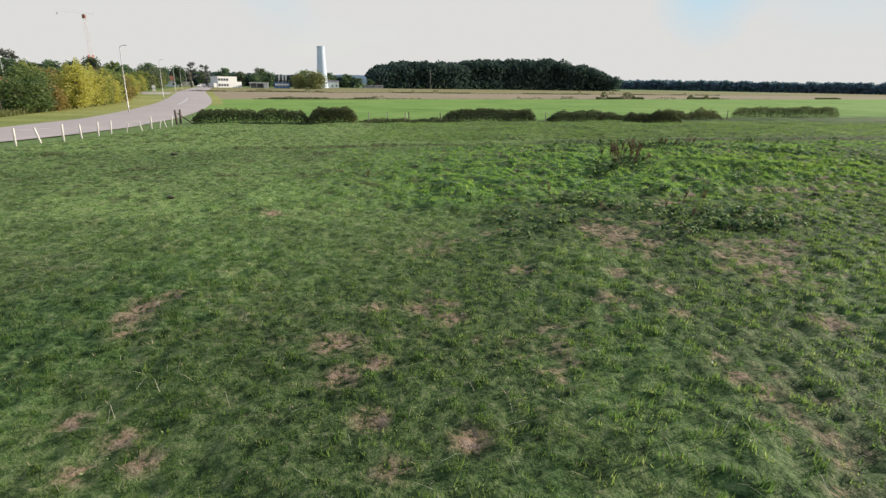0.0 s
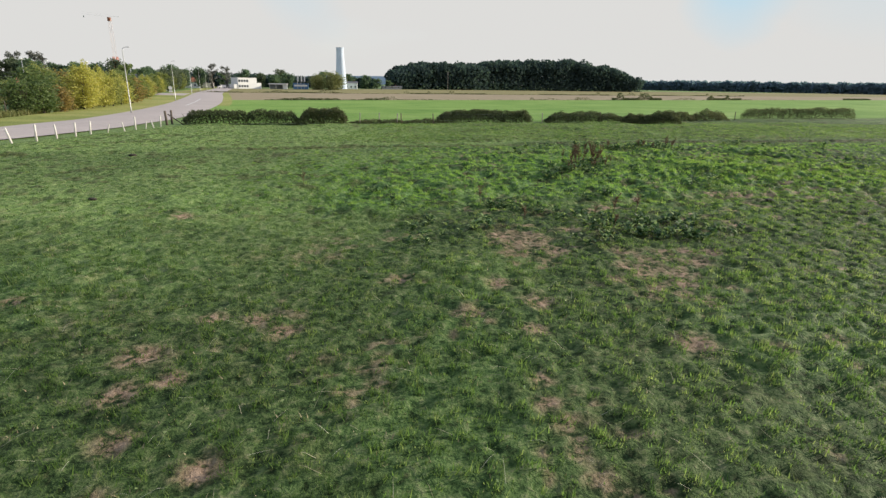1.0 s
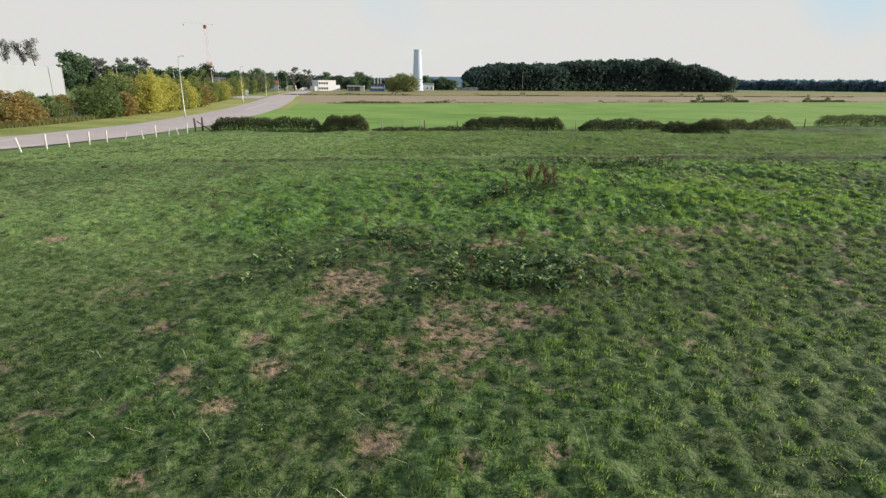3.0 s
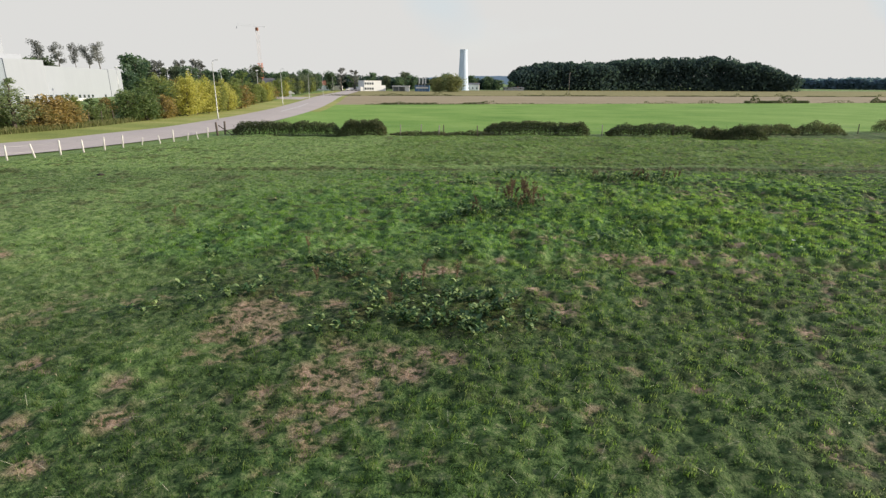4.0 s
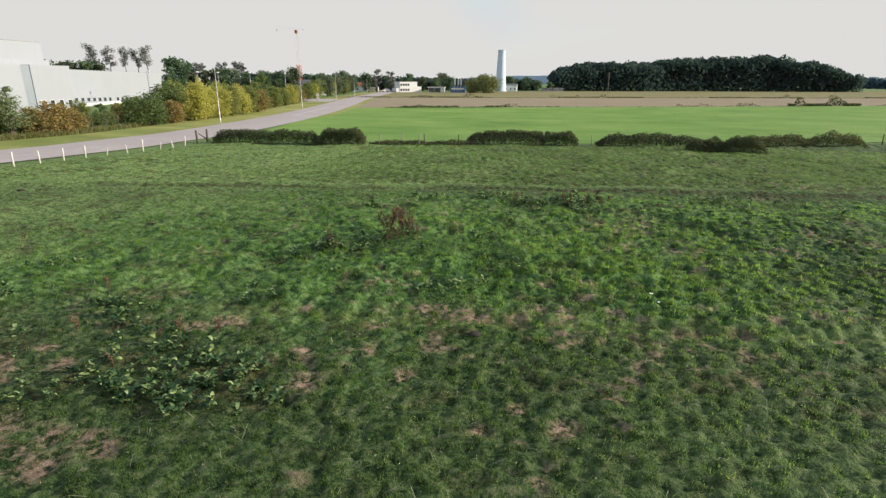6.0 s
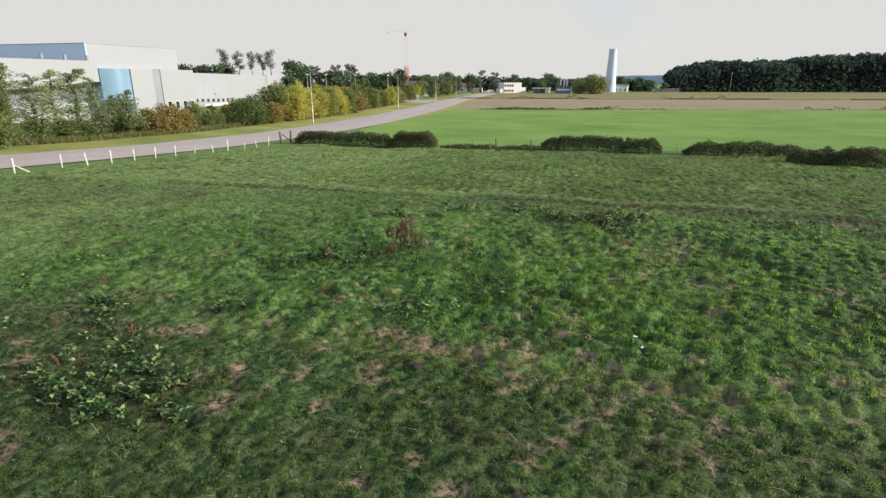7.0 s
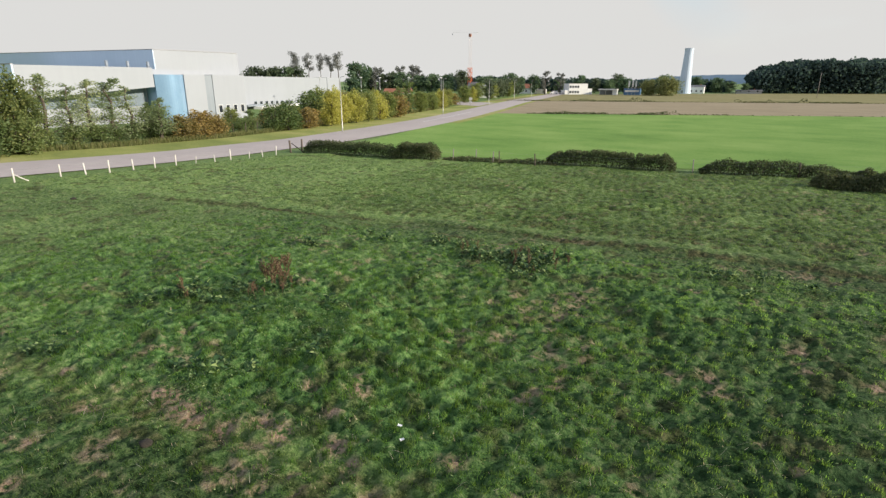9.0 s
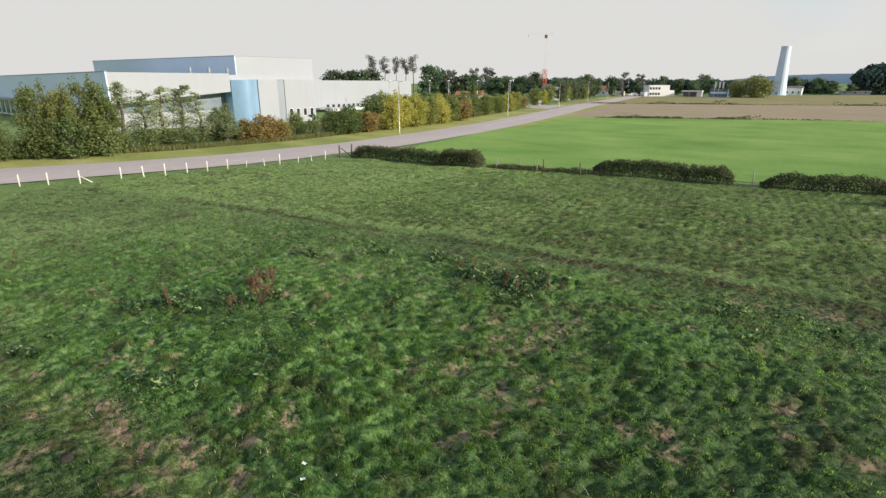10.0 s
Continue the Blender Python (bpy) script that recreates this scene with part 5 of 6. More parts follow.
def sloped(x0, x1, y0, y1, z0, near, far):
    """A block whose top rises from its front to its back."""
    def build(bm):
        add_box(bm, x0, x1, y0, y1, z0, near)
        for v in bm.verts:
            if v.co.z > z0 + 0.01:
                v.co.z += (far - near) * (v.co.y - y0) / (y1 - y0)
            elif near - z0 < 1:
                v.co.z += (far - near) * (v.co.y - y0) / (y1 - y0)
    return build


part("upper_hall", solid("upper_hall", sloped(41.75, 65.5, 35, 146, 9.05, 15.05, 16.6), M_WHITE_CLAD), wh, "tall upper hall")
part("upper_side", solid("upper_side", sloped(41.5, 41.74, 35.02, 146, 9.05, 15.05, 16.6), M_SHADE_CLAD), wh, "ribbed cladding with the blue of its shade painted in")
part("upper_coping", solid("upper_coping", sloped(41.4, 65.6, 34.9, 146.1, 15.07, 15.2, 16.75), M_ROOF), wh)
for i in range(3):
    part("vent_pipe", tube_mesh("vent_pipe", [(19.3 + i * 4.0, 12, 9.9), (19.3 + i * 4.0, 12, 11.5)], [0.28, 0.28], M_GREY_CLAD, 9), wh)
for i in range(6):
    wh_box("dock_door", -0.3, -0.21, 60 + i * 5.5, 63.6 + i * 5.5, 0.9, 4.2, M_DARKGLASS, "dark loading dock door")
wh_box("dock_canopy", -1.6, -0.22, 57, 95, 4.5, 4.9, M_WHITE_CLAD, "white canopy over the loading docks")


# ---- village ----
def make_house(name, x, y, turn, w, d, h, roof_h, wall, roof, label, windows=3):
    ob = thing(name, pose(x, y, gz(x, y) - 0.1, 0, 0, turn), label, "house")
    part("wall", box_mesh("wall", -w / 2, w / 2, -d / 2, d / 2, 0, h, wall), ob)

    def gable(bm):
        o = 0.4
        v = [bm.verts.new(p) for p in ((-w / 2 - o, -d / 2 - o, h), (w / 2 + o, -d / 2 - o, h), (w / 2 + o, d / 2 + o, h), (-w / 2 - o, d / 2 + o, h), (-w / 2 - o, 0, h + roof_h), (w / 2 + o, 0, h + roof_h))]
        for f in ((0, 1, 5, 4), (2, 3, 4, 5), (0, 4, 3), (1, 2, 5), (3, 2, 1, 0)):
            bm.faces.new([v[i] for i in f])
    r = part("roof", solid("roof", gable, roof), ob)
    part("chimney", box_mesh("chimney", w * 0.2, w * 0.2 + 0.6, -0.3, 0.3, h + roof_h * 0.4, h + roof_h + 0.7, M_TILE), r)
    for i in range(windows):
        cx = -w / 2 + w * (i + 0.5) / windows
        win = part("window", box_mesh("window", cx - 0.55, cx + 0.55, -d / 2 - 0.06, -d / 2 - 0.005, 1.0, 2.3, M_PLASTER), ob)
        part("pane", box_mesh("pane", cx - 0.47, cx + 0.47, -d / 2 - 0.09, -d / 2 - 0.065, 1.08, 2.22, M_DARKGLASS), win)
    return ob


make_house("house", -176, 296, 25, 14, 9, 4.2, 3.0, M_PLASTER, M_SLATE, "white house with a grey slate roof")
make_house("house", -158, 205, 35, 12, 8, 2.5, 1.9, M_PLASTER, M_TILE, "low house with a red tiled roof behind bushes")
make_house("house", -81.5, 412, 10, 9, 8, 4.2, 1.2, M_PLASTER, M_SLATE, "pale house beside the water tower")
make_house("house", -54, 430, 15, 15, 7, 1.7, 0.9, M_ROOF, M_SLATE, "low grey shed at the wood's edge")
make_house("house", -163, 330, 20, 12, 8, 3.4, 2.6, M_PLASTER, M_TILE, "house with a tiled roof among trees")

make_house("house", -130.5, 238.5, 35, 9, 8, 4.6, 1.5, M_PLASTER, M_ROOF, "pale house with a grey roof behind the roadside trees", 2)
shop = thing("building", pose(-124.5, 327, gz(-124, 327) - 0.4, 0, 0, 48), "white two-storey flat-roofed building by the road", "building")
part("wall", box_mesh("wall", -7.2, 4.5, 0, 9, 0, 6.4, M_PLASTER), shop)
part("roof", box_mesh("roof", -7.3, 4.6, -0.1, 9.1, 6.41, 6.65, M_PALE_PAINT), shop)
part("annexe", box_mesh("annexe", 4.52, 7.6, 0.5, 8, 0, 3.8, M_PLASTER), shop)
part("porch", box_mesh("porch", -9.6, -7.22, 0.3, 7, 0, 2.9, M_PLASTER), shop)
for i in range(4):
    for z in (1.2, 4.2):
        w = part("window", box_mesh("window", -6.9 + i * 1.6, -5.7 + i * 1.6, -0.06, -0.005, z, z + 1.3, M_GREY_CLAD), shop)
        part("pane", box_mesh("pane", -6.82 + i * 1.6, -5.78 + i * 1.6, -0.09, -0.065, z + 0.08, z + 1.22, M_DARKGLASS), w)
station = thing("canopy_building", pose(-109.5, 333, gz(-109, 333) - 0.2, 0, 0, 15), "low open canopy with a pale flat roof", "shelter")
part("roof", box_mesh("roof", -5.4, 5.4, -3, 3, 2.9, 3.5, M_PALE_PAINT), station)
part("back_wall", box_mesh("back_wall", -5.2, 5.2, 2.6, 2.9, 0, 2.88, M_GREY_CLAD), station)
part("kiosk", box_mesh("kiosk", 2.6, 5.2, -2.4, 2.5, 0, 2.88, M_PLASTER), station)
for x in (-4.8, -1.2):
    part("column", tube_mesh("column", [(x, -2.6, 0), (x, -2.6, 2.9)], [0.14, 0.14], M_PALE_PAINT, 7), station)
blue = thing("building", pose(-97, 337, gz(-97, 337) - 0.2, 0, 0, 15), "small workshop with a blue front and white band", "building")
part("wall", box_mesh("wall", -4.5, 4.5, 0, 7, 0, 3.9, M_BLUE_PAINT), blue)
part("band", box_mesh("band", -3.9, 3.9, -0.08, -0.01, 1.9, 2.9, M_PALE_PAINT), blue)
part("roof", box_mesh("roof", -4.7, 4.7, -0.2, 7.2, 3.92, 4.1, M_SLATE), blue)
for i, x in enumerate((-97.6, -95.4, -93.6)):
    flag = thing("flagpole", pose(x, 332.5, gz(x, 332.5)), "white flagpole with a hanging pale banner", "flagpole", "flagpoles before the workshop")
    part("pole", tube_mesh("pole", [(0, 0, -0.2), (0, 0, 8.2)], [0.08, 0.05], M_PALE_PAINT, 6), flag)
    part("banner", box_mesh("banner", 0.07, 0.85, -0.02, 0.02, 4.6, 7.9, M_PALE_PAINT, 0.008), flag)


def make_van(x, y, turn, L, h, label):
    ob = thing("van", pose(x, y, gz(x, y) + 0.1, 0, 0, turn), label, "van")

    def shell(bm):
        prof = [(0, 0.35), (L, 0.35), (L, h), (1.6, h), (0.9, h * 0.62), (0.05, h * 0.5)]
        a = [bm.verts.new((p, -0.95, z)) for p, z in prof]
        b = [bm.verts.new((p, 0.95, z)) for p, z in prof]
        bm.faces.new(a)
        bm.faces.new(b[::-1])
        for i in range(len(prof)):
            j = (i + 1) % len(prof)
            bm.faces.new((a[j], a[i], b[i], b[j]))
    part("body", solid("body", shell, M_PALE_PAINT, False, 0.06), ob)
    for wx in (0.9, L - 0.9):
        for s in (-0.97, 0.77):
            part("wheel", solid("wheel", lambda bm: add_tube(bm, [(wx, s, 0.33), (wx, s + 0.2, 0.33)], [0.33, 0.33], 12), M_RUBBER), ob)
    part("windscreen", box_mesh("windscreen", 0.95, 1.5, -0.975, 0.975, h * 0.64, h * 0.9, M_DARKGLASS, 0.02), ob)
    return ob


make_van(-147, 312, 20, 7.0, 2.9, "white box van parked by the road")
make_van(-140, 318, 40, 4.6, 1.9, "white van parked near the white building")
make_van(-136, 322, 15, 4.4, 1.6, "pale car parked near the white building")

# ---- water tower ----
tower = thing("water_tower", pose(-86.5, 401, gz(-86.5, 401) - 0.3), "tall pale fluted concrete water tower", "water tower")


def shaft(bm):
    n, rings = 40, []
    for z, r in ((0, 4.2), (6, 3.7), (16, 3.1), (25.5, 2.65), (27.0, 2.68), (28.0, 2.68)):
        rings.append([bm.verts.new((math.cos(k * 2 * math.pi / n) * r * (1 if k % 2 else 0.985), math.sin(k * 2 * math.pi / n) * r * (1 if k % 2 else 0.985), z)) for k in range(n)])
    for a, b in zip(rings, rings[1:]):
        for k in range(n):
            bm.faces.new((a[k], a[(k + 1) % n], b[(k + 1) % n], b[k]))
    bm.faces.new(rings[-1])


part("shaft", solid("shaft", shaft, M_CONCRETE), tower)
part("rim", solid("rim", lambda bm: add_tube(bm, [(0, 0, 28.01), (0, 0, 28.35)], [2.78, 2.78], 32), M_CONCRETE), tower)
part("door", box_mesh("door", -0.6, 0.6, -4.1, -3.8, 0, 2.3, M_GREY_CLAD, 0.02), tower)
part("plinth", solid("plinth", lambda bm: add_tube(bm, [(0, 0, -0.2), (0, 0, 0.5)], [4.6, 4.5], 24), M_CONCRETE), tower)

# ---- tower crane ----
crane = thing("tower_crane", pose(-182, 293, gz(-182, 293), 0, 0, 10), "slim tower crane with an orange lower mast", "crane")


def mast(z0, z1, w, name, mat, label, thick):
    def build(bm):
        for sx in (-w, w):
            for sy in (-w, w):
                add_tube(bm, [(sx, sy, z0), (sx, sy, z1)], [thick, thick], 4)
        n = int((z1 - z0) / 1.6)
        for i in range(n):
            a, b = z0 + (z1 - z0) * i / n, z0 + (z1 - z0) * (i + 1) / n
            for k, (p, q) in enumerate((((-w, -w), (w, -w)), ((w, -w), (w, w)), ((w, w), (-w, w)), ((-w, w), (-w, -w)))):
                p, q = (p, q) if (i + k) % 2 else (q, p)
                add_tube(bm, [(*p, a), (*q, b)], [thick * 0.45, thick * 0.45], 3)
    part(name, solid(name, build, mat), crane, label)


mast(0, 15.5, 0.95, "lower_mast", M_ORANGE, "orange lattice mast", 0.2)
mast(15.5, 34.0, 0.65, "upper_mast", M_CRANE, "pinkish-grey lattice mast, paled for haze", 0.06)
part("base", box_mesh("base", -3, 3, -3, 3, -0.1, 0.9, M_CONCRETE, 0.05), crane)
part("cab", box_mesh("cab", -0.65, 0.65, -1.2, 0.2, 32.9, 34.7, M_TILE, 0.05), crane)
# jib coloured pale so that it washes out against the sky
part("jib", solid("jib", lambda bm: [add_tube(bm, [(-13, y * 0.4, 36.0 + z), (0, y, 35.2 + z)], [0.012, 0.014], 4) for y, z in ((-0.5, 0), (0.5, 0), (0, 0.9))], M_PALE_PAINT), crane, "pale lattice jib")
part("counter_jib", solid("counter_jib", lambda bm: [add_tube(bm, [(0, y, 35.2), (5.0, y, 35.2)], [0.02, 0.02], 4) for y in (-0.5, 0.5)], M_PALE_PAINT), crane)
part("counterweight", box_mesh("counterweight", 4.2, 4.8, -0.4, 0.4, 34.95, 35.15, M_PALE_PAINT, 0.03), crane)
part("hook_block", box_mesh("hook_block", -12.4, -12.0, -0.2, 0.2, 34.4, 35.3, M_GREY_CLAD, 0.05), crane)

# spoil heap by the crane
heap = tagged(new("spoil_heap", solid("spoil_heap", lambda bm: bmesh.ops.create_cone(bm, cap_ends=True, segments=18, radius1=7, radius2=0.8, depth=2.6, matrix=Matrix.Translation((0, 0, 1.2))), M_TILE, True)), "low heap of reddish earth by the crane", "earth heap")
heap.matrix_basis = pose(-176, 288, gz(-176, 288))


# ---- plants of the paddock ----
def dock_leaf(L, W, droop):
    """One broad leaf, folded along its midrib."""
    def build(bm):
        left, mid, right = [], [], []
        for i in range(5):
            u = i / 4
            w = W * math.sin(math.pi * min(0.12 + 0.86 * u, 1.0)) * 0.5
            x, z = L * u * (1 - 0.25 * u * droop), L * (0.75 * u - droop * u * u)
            wave = 0.03 * L * math.sin(5 * u)
            left.append(bm.verts.new((x, w, z + 0.25 * w + wave)))
            mid.append(bm.verts.new((x, 0, z)))
            right.append(bm.verts.new((x, -w, z + 0.25 * w - wave)))
        for i in range(4):
            bm.faces.new((mid[i], mid[i + 1], left[i + 1], left[i]))
            bm.faces.new((right[i], right[i + 1], mid[i + 1], mid[i]))
    return solid("leaf", build, M_DOCK, True)


LEAVES = [dock_leaf(0.17, 0.085, 0.2), dock_leaf(0.12, 0.075, 0.5), dock_leaf(0.21, 0.09, 0.8)]


def make_dock(seed, n, label):
    rng = random.Random(seed)
    ob = thing("dock_plant", pose(0, 0, -200), label, "weed", "docks in the paddock")
    for i in range(n):
        part("leaf", LEAVES[i % 3], ob, "", pose(rng.uniform(-.06, .06), rng.uniform(-.06, .06), 0.25 * rng.random() ** 1.6, rng.uniform(-20, 20), rng.uniform(-25, 15), i * 137.5 + rng.uniform(-20, 20)) @ Matrix.Scale(rng.uniform(0.7, 1.2), 4))
    return ob


def make_stalk(seed, h, label):
    rng = np.random.default_rng(seed)
    ob = thing("dock_stalk", pose(0, 0, -200), label, "weed", "dry dock stalks in the paddock")
    bm = bmesh.new()
    pos = []
    for a, lean in [(rng.uniform(0, 6.28), rng.uniform(0.05, 0.3))]:
        hh = h * rng.uniform(0.6, 1.05)
        p = [(math.cos(a) * lean * u ** 1.3, math.sin(a) * lean * u ** 1.3, hh * u - 0.03) for u in (0, 0.4, 0.75, 1.0)]
        add_tube(bm, p, [0.011, 0.009, 0.006, 0.003], 4)
        for b in range(6):
            u = rng.uniform(0.4, 0.85)
            q = np.array([math.cos(a) * lean * u ** 1.3, math.sin(a) * lean * u ** 1.3, hh * u])
            c = rng.uniform(0, 6.28)
            e = q + np.array([math.cos(c) * 0.1, math.sin(c) * 0.1, 0.2])
            add_tube(bm, [tuple(q), tuple(e)], [0.005, 0.002], 3)
            pos += [q + (e - q) * w + rng.normal(0, 0.015, 3) for w in rng.uniform(0.1, 1.0, 22)]
        pos += [np.array([math.cos(a) * lean * u ** 1.3, math.sin(a) * lean * u ** 1.3, hh * u]) + rng.normal(0, 0.02, 3) for u in rng.uniform(0.45, 1.0, 45)]
    me = bpy.data.meshes.new("stem")
    bm.to_mesh(me)
    bm.free()
    me.materials.append(M_SEED)
    tagged(part("stem", me, ob), kind="stuff")
    v, f = leaf_arrays(np.array(pos), 0.035, rng, 0.0, 0.7)
    tagged(part("seed_head", mesh_from("seed_head", v, f, M_SEED), ob, "reddish-brown dry seed head"), kind="stuff")
    return ob


DOCKS = [make_dock(i, 15 + i * 2, "broad-leaved green dock growing in the turf") for i in range(4)]
STALKS = [make_stalk(i + 40, 0.6 + 0.08 * i, "dry reddish-brown dock stalk in the turf") for i in range(5)]


def place(made, count, x, y, s):
    m = pose(x, y, gz(x, y) - 0.02, 0, 0, (count * 97) % 360) @ Matrix.Scale(s, 4)
    src = made[count % len(made)]
    if count < len(made):
        src.matrix_basis = m
        return
    keep = Vector(src.scale)
    src.scale = (1, 1, 1)
    copy_thing(src, m)
    src.scale = keep


STALK_SPOTS = [(9.1, 26.2, 7), (8.5, 26.7, 4), (9.4, 25.4, 3), (8.0, 23.7, 2), (7.8, 17.0, 2), (7.2, 15.8, 1), (8.7, 17.8, 1), (3.8, 18.6, 1), (5.6, 16.9, 1), (-3.1, 20.0, 1), (14.9, 33.4, 2), (13.9, 34.2, 3), (15.6, 34.4, 2), (12.1, 33.8, 3), (10.7, 33.9, 1)]
rng_d = random.Random(12)
n = 0
for x, y, k in DOCK_SOUTH + DOCK_MIDDLE + DOCK_NORTH:
    for i in range(int(1.65 * k + 0.5)):
        place(DOCKS, n, x + rng_d.gauss(0, 0.35), y + rng_d.gauss(0, 0.31), rng_d.uniform(0.65, 1.1) * (1.0 if y < 20 else 1.25))
        n += 1
n = 0
for x, y, k in STALK_SPOTS:
    for i in range(int(k * 1.8)):
        place(STALKS, n, x + rng_d.gauss(0, 0.36), y + rng_d.gauss(0, 0.25), rng_d.uniform(0.5, 1.05) * (1.45 if k > 3 else 1.0))
        n += 1


def make_pat(x, y, s):
    def build(bm):
        bmesh.ops.create_icosphere(bm, subdivisions=2, radius=1.0)
        for v in bm.verts:
            k = 1 + 0.35 * (noise.noise(v.co * 2.3 + Vector((x, y, 0))))
            v.co = Vector((v.co.x * k * 0.22, v.co.y * k * 0.18, v.co.z * k * 0.08)) * s
    ob = new("cowpat", solid("cowpat", build, M_DUNG, True))
    ob.matrix_basis = pose(x, y, gz(x, y) + 0.03)
    tagged(ob, "small dark heap of dung on the grass", "dung", "dung on the pasture")


for x, y, s in ((14.1, 19.8, 0.7), (-13.4, 27.0, 0.9), (-9.0, 17.5, 0.6)):
    make_pat(x, y, s)


def make_litter(x, y, turn):
    def build(bm):
        g = [[bm.verts.new((i * 0.03 - 0.045, j * 0.028 - 0.028, 0.01 + 0.02 * noise.noise(Vector((i * 1.3 + x, j * 1.7 + y, 0.3))))) for j in range(3)] for i in range(4)]
        for i in range(3):
            for j in range(2):
                bm.faces.new((g[i][j], g[i + 1][j], g[i + 1][j + 1], g[i][j + 1]))
    ob = new("paper_scrap", solid("paper_scrap", build, M_PAPER))
    md = ob.modifiers.new("thick", "SOLIDIFY")
    md.thickness = 0.004
    ob.matrix_basis = pose(x, y, gz(x, y) + 0.06, 8, 5, turn)
    tagged(ob, "crumpled white scrap of paper on the grass", "litter", "scraps on the grass")


make_litter(18.0, 23.2, 20)
make_litter(18.2, 23.05, 70)


# ---- grass, last ----
def tufts(n, x0, x1, y0, y1, blades, seed, hmin, hmax, width, mat, keep, name, label, bent=0.95, wide=0.05):
    rng = np.random.default_rng(seed)
    x, y = rng.uniform(x0, x1, n), rng.uniform(y0, y1, n)
    ok = rng.uniform(0, 1, n) < keep(x, y) * inside(x, y)
    x, y = x[ok], y[ok]
    lu = lushness(x, y)
    h = (hmin + (hmax - hmin) * rng.uniform(0, 1, len(x)) ** 1.5) * (0.7 + 0.7 * lu)
    z = ground_z(x, y)
    k = len(x)
    X, Y, Z, Hh = (np.repeat(a, blades) for a in (x, y, z, h))
    m = k * blades
    ang, lean = rng.uniform(0, 6.283, m), rng.uniform(0.15, bent, m)
    bx, by = X + rng.normal(0, wide, m), Y + rng.normal(0, wide, m)
    Hh = Hh * rng.uniform(0.6, 1.2, m)
    cx, cy = np.cos(ang), np.sin(ang)
    w = width * rng.uniform(0.6, 1.3, m)
    base = Z - 0.02
    v = np.stack([np.stack([bx - cy * w, by + cx * w, base], 1), np.stack([bx + cy * w, by - cx * w, base], 1), np.stack([bx + cx * Hh * lean, by + cy * Hh * lean, base + Hh * (1.05 - 0.45 * lean)], 1)], 1).reshape(-1, 3)
    me = mesh_from(name, v, np.arange(3 * m).reshape(m, 3), mat)
    me.attributes.new("tuft", "FLOAT", "POINT").data.foreach_set("value", np.repeat(np.clip(rng.normal(0.5, 0.22, k), 0, 1), 3 * blades).astype(np.float32))
    tagged(new(name, me), label, "grass", "", "stuff")


def middle_keep(x, y):
    return np.clip(1.0 - 0.85 * worn(x, y) - 0.3 * dryness(x, y) - trodden(x, y), 0.03, 1) * (0.08 + 0.92 * tussock(x, y) ** 2) * ramp01(y, 9, 16)


# the strip of turf that lies open below the way
NEAR = np.array([(-3, 6.5), (0, 7.5), (8, 10), (13, 14.5), (17, 19.5), (19.5, 25)])


def strip_keep(x, y):
    d = np.full(len(x), 1e9)
    for (ax, ay), (bx, by) in zip(NEAR, NEAR[1:]):
        u = np.clip(((x - ax) * (bx - ax) + (y - ay) * (by - ay)) / ((bx - ax) ** 2 + (by - ay) ** 2), 0, 1)
        d = np.minimum(d, np.hypot(x - ax - u * (bx - ax), y - ay - u * (by - ay)))
    return np.exp(-(d / 6.5) ** 2) * np.clip(1.0 - 0.8 * worn(x, y) - 0.2 * dryness(x, y), 0.1, 1)


tufts(105000, -14, 30, 3.2, 34, 15, 301, 0.05, 0.18, 0.0085, M_BLADE, lambda x, y: strip_keep(x, y) * (0.05 + 0.95 * tussock(x, y) ** 1.5) * (1 - deepness(x, y)) * (1 - 0.7 * lush_zone(x, y)), "grass", "short green tufted pasture grass", 0.85)
tufts(90000, 4, 30, 3.2, 34, 15, 306, 0.06, 0.17, 0.008, M_DEEP, lambda x, y: 0.7 * strip_keep(x, y) * tussock(x, y) ** 2 * deepness(x, y), "grass", "dense dark green pasture turf", 0.7)
tufts(80000, -23, 60, 8, 62, 14, 302, 0.05, 0.15, 0.010, M_BLADE, lambda x, y: middle_keep(x, y) * (1 - 0.8 * lush_zone(x, y)), "grass", "tufted pasture grass", 0.85)
tufts(95000, -10, 42, 13, 46, 16, 304, 0.04, 0.13, 0.0095, M_LUSH, lambda x, y: middle_keep(x, y) * lush_zone(x, y) * (1 - (0.3 * ramp01(x, 17, 22) + 0.4 * ramp01(x, 21, 24)) * (1 - ramp01(off_track(x, y), -9, -4))), "grass", "lush bright green tufted grass", 0.8)
tufts(60000, -6, 56, 35, 68, 7, 307, 0.07, 0.2, 0.011, M_BLADE, lambda x, y: 0.8 * ramp01(off_track(x, y), 0.8, 2.5) * rows_of_marks(x, y), "grass", "thin green grass beyond the trodden track", 0.6, 0.09)
tufts(80000, -14, 34, 3.2, 44, 3, 303, 0.04, 0.11, 0.0085, M_STRAW, lambda x, y: np.clip(0.18 + 0.8 * worn(x, y) + 0.6 * dryness(x, y), 0, 1) * (0.25 + 0.75 * strip_keep(x, y)), "dry_grass", "dry straw-coloured grass blades")


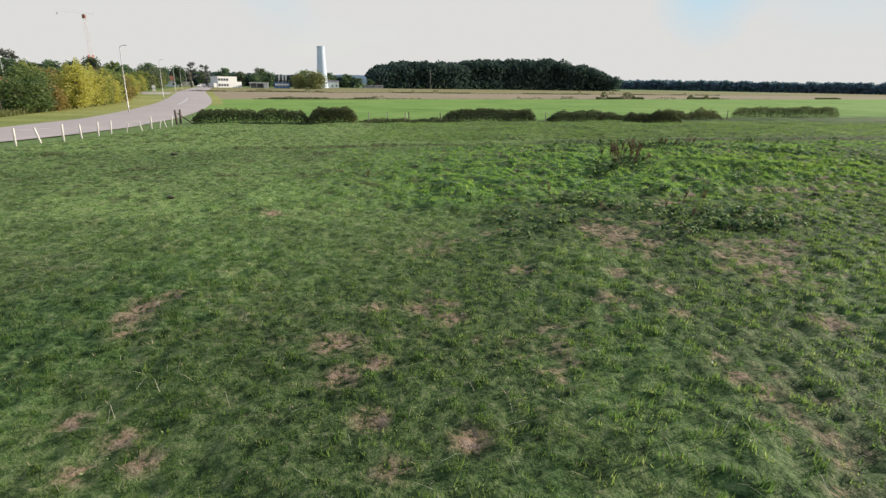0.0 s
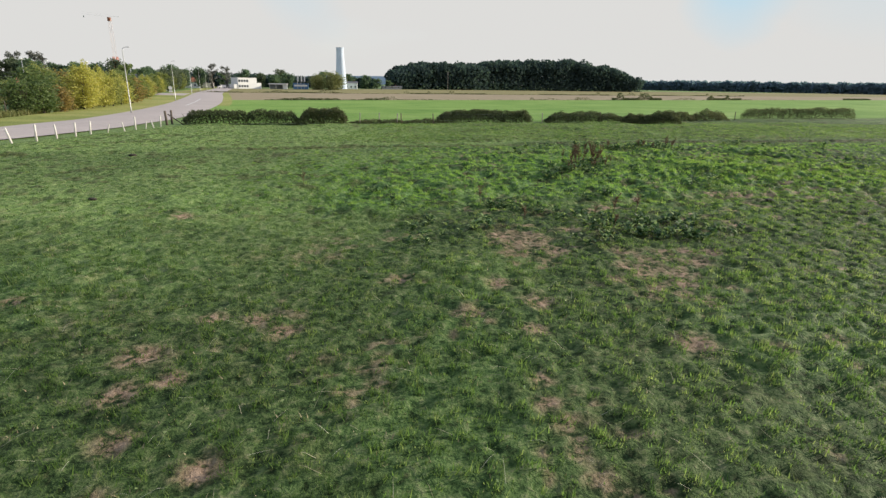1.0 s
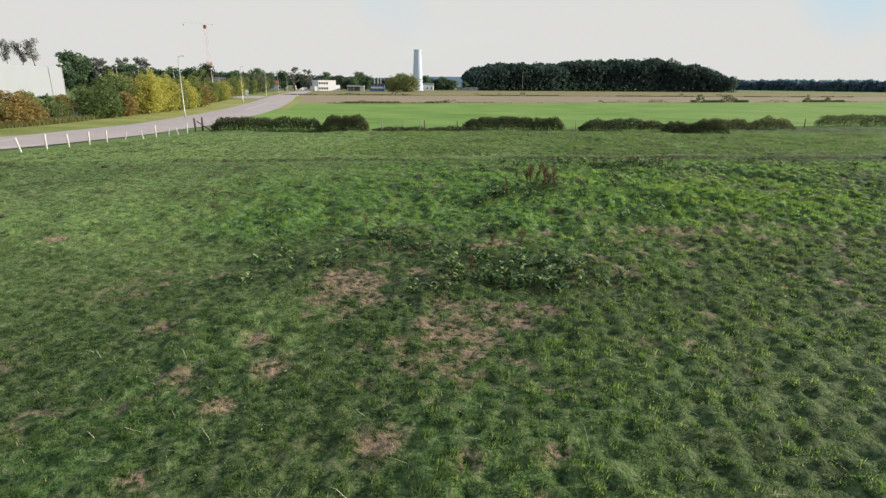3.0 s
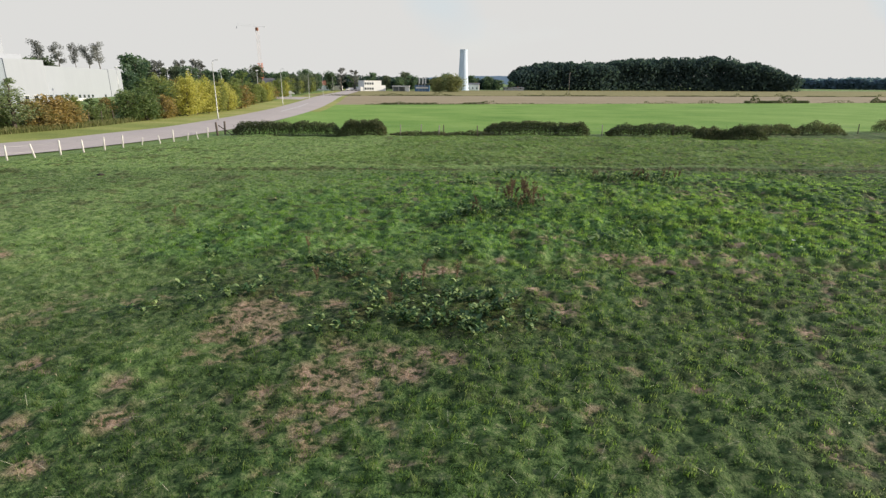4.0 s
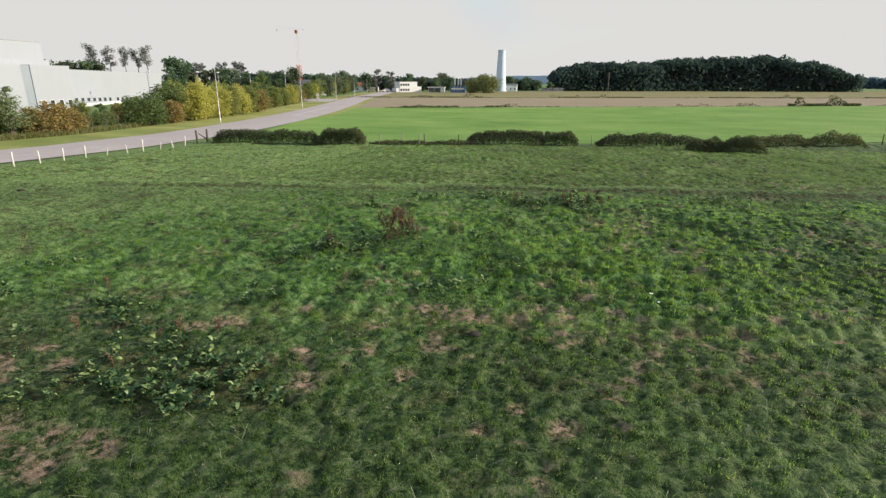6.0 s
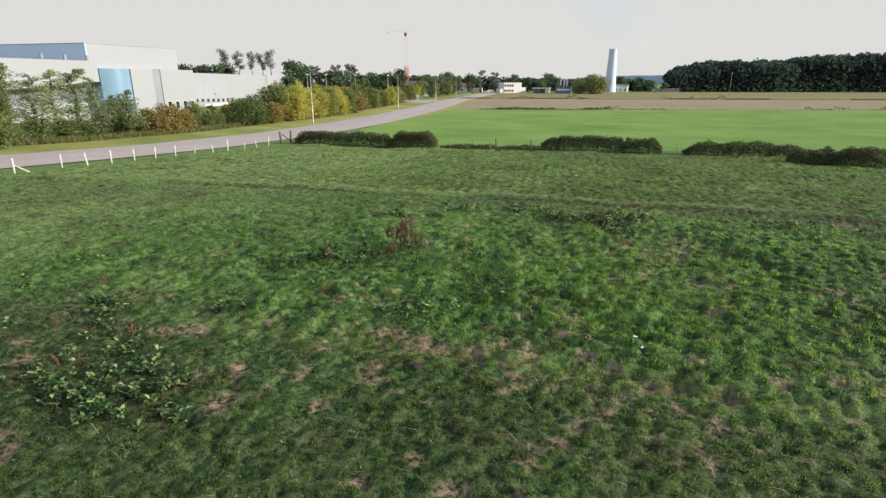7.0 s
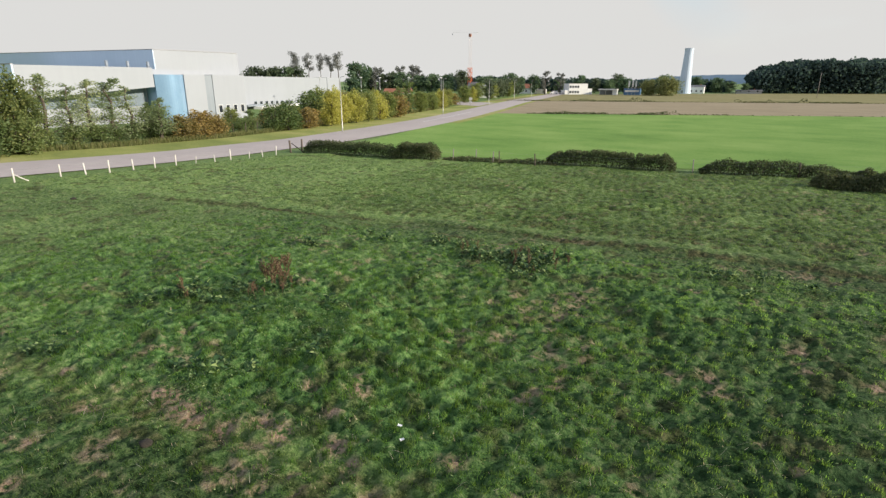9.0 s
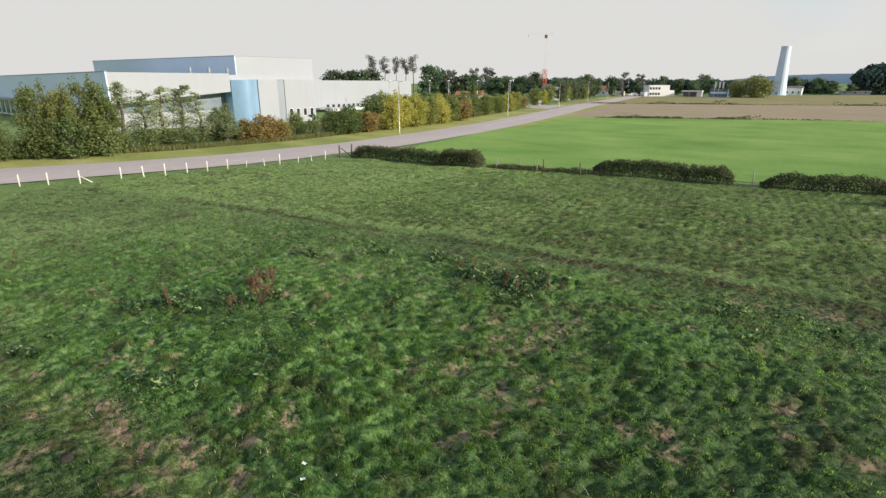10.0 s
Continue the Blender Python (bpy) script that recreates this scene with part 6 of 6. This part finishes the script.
def stray_stems(n, seed):
    """Long bleached grass stems lying over the turf."""
    rng = np.random.default_rng(seed)
    x, y = rng.uniform(-10, 26, n), rng.uniform(4, 30, n)
    ok = rng.uniform(0, 1, n) < strip_keep(x, y)
    x, y = x[ok], y[ok]
    k = len(x)
    z, a, L, w = ground_z(x, y) + 0.05, rng.uniform(0, 6.283, k), rng.uniform(0.12, 0.34, k), rng.uniform(0.0015, 0.003, k)
    ca, sa, up = np.cos(a), np.sin(a), rng.uniform(0.1, 0.7, k)
    p = [np.stack([x - sa * w, y + ca * w, z], 1), np.stack([x + sa * w, y - ca * w, z], 1),
         np.stack([x + ca * L * 0.6 + sa * w, y + sa * L * 0.6 - ca * w, z + L * up * 0.7], 1), np.stack([x + ca * L * 0.6 - sa * w, y + sa * L * 0.6 + ca * w, z + L * up * 0.7], 1),
         np.stack([x + ca * L, y + sa * L, z + L * up * 0.75], 1)]
    v = np.stack(p, 1).reshape(-1, 3)
    b = np.arange(k) * 5
    f = np.concatenate([np.stack([b, b + 1, b + 2], 1), np.stack([b, b + 2, b + 3], 1), np.stack([b + 3, b + 2, b + 4], 1)])
    tagged(new("grass_stems", mesh_from("grass_stems", v, f, M_BLEACH)), "long bleached grass stems lying on the turf", "grass", "", "stuff")


# beds of low broad-leaved weeds, as x, y, radius
WEED_BEDS = [(12.6, 25.0, 2.0), (10.6, 25.6, 1.2), (8.3, 25.0, 1.3), (21.4, 37.6, 1.6), (23.3, 37.3, 1.4), (14.0, 34.0, 1.5), (12.2, 33.7, 1.2), (13.0, 21.6, 1.0), (25.4, 35.6, 1.0)]


def small_weeds(n, seed):
    """Low pale leaves of clover and plantain scattered in the turf, thick in the beds."""
    rng = np.random.default_rng(seed)
    x, y = rng.uniform(-12, 30, n), rng.uniform(4, 36, n)
    ok = rng.uniform(0, 1, n) < (0.2 + 0.8 * strip_keep(x, y)) * ramp01(grain(x, y, 1.3, 81), 0.35, 0.75)
    x, y = [x[ok]], [y[ok]]
    for cx, cy, r in WEED_BEDS:
        k = int(600 * r * r)
        x.append(rng.normal(cx, 0.55 * r, k))
        y.append(rng.normal(cy, 0.55 * r, k))
    x, y = np.concatenate(x), np.concatenate(y)
    clump = ramp01(grain(x, y, 0.35, 82), 0.3, 0.75)
    pos = np.stack([x, y, ground_z(x, y) + 0.03 + rng.uniform(0.3, 1.0, len(x)) * (0.04 + 0.13 * clump)], 1)
    v, f = leaf_arrays(pos, 0.05, rng, 0.5, 0.6)
    tagged(new("clover", mesh_from("clover", v, f, M_WEED)), "small green weed leaves in the turf", "weed", "", "stuff")


def rough_edge(n, seed):
    """Tall unmown grass along the foot of the roadside trees."""
    rng = np.random.default_rng(seed)
    y = rng.uniform(16, 150, n)
    x = np.interp(y, road_y, road_x) - 13.2 - np.abs(rng.normal(0, 1.1, n)) - 0.02 * np.clip(y - 40, 0, 60)
    z, h = land(x, y), rng.uniform(0.25, 0.85, n)
    a, w, lean = rng.uniform(0, 6.283, n), rng.uniform(0.02, 0.05, n), rng.uniform(0.1, 0.5, n)
    ca, sa = np.cos(a), np.sin(a)
    v = np.stack([np.stack([x - sa * w, y + ca * w, z], 1), np.stack([x + sa * w, y - ca * w, z], 1), np.stack([x + ca * h * lean, y + sa * h * lean, z + h], 1)], 1).reshape(-1, 3)
    tagged(new("tall_grass", mesh_from("tall_grass", v, np.arange(3 * n).reshape(n, 3), M_ROUGH)), "tall dry grass along the foot of the bushes", "grass", "", "stuff")


rough_edge(26000, 305)
stray_stems(2300, 311)
small_weeds(9000, 312)
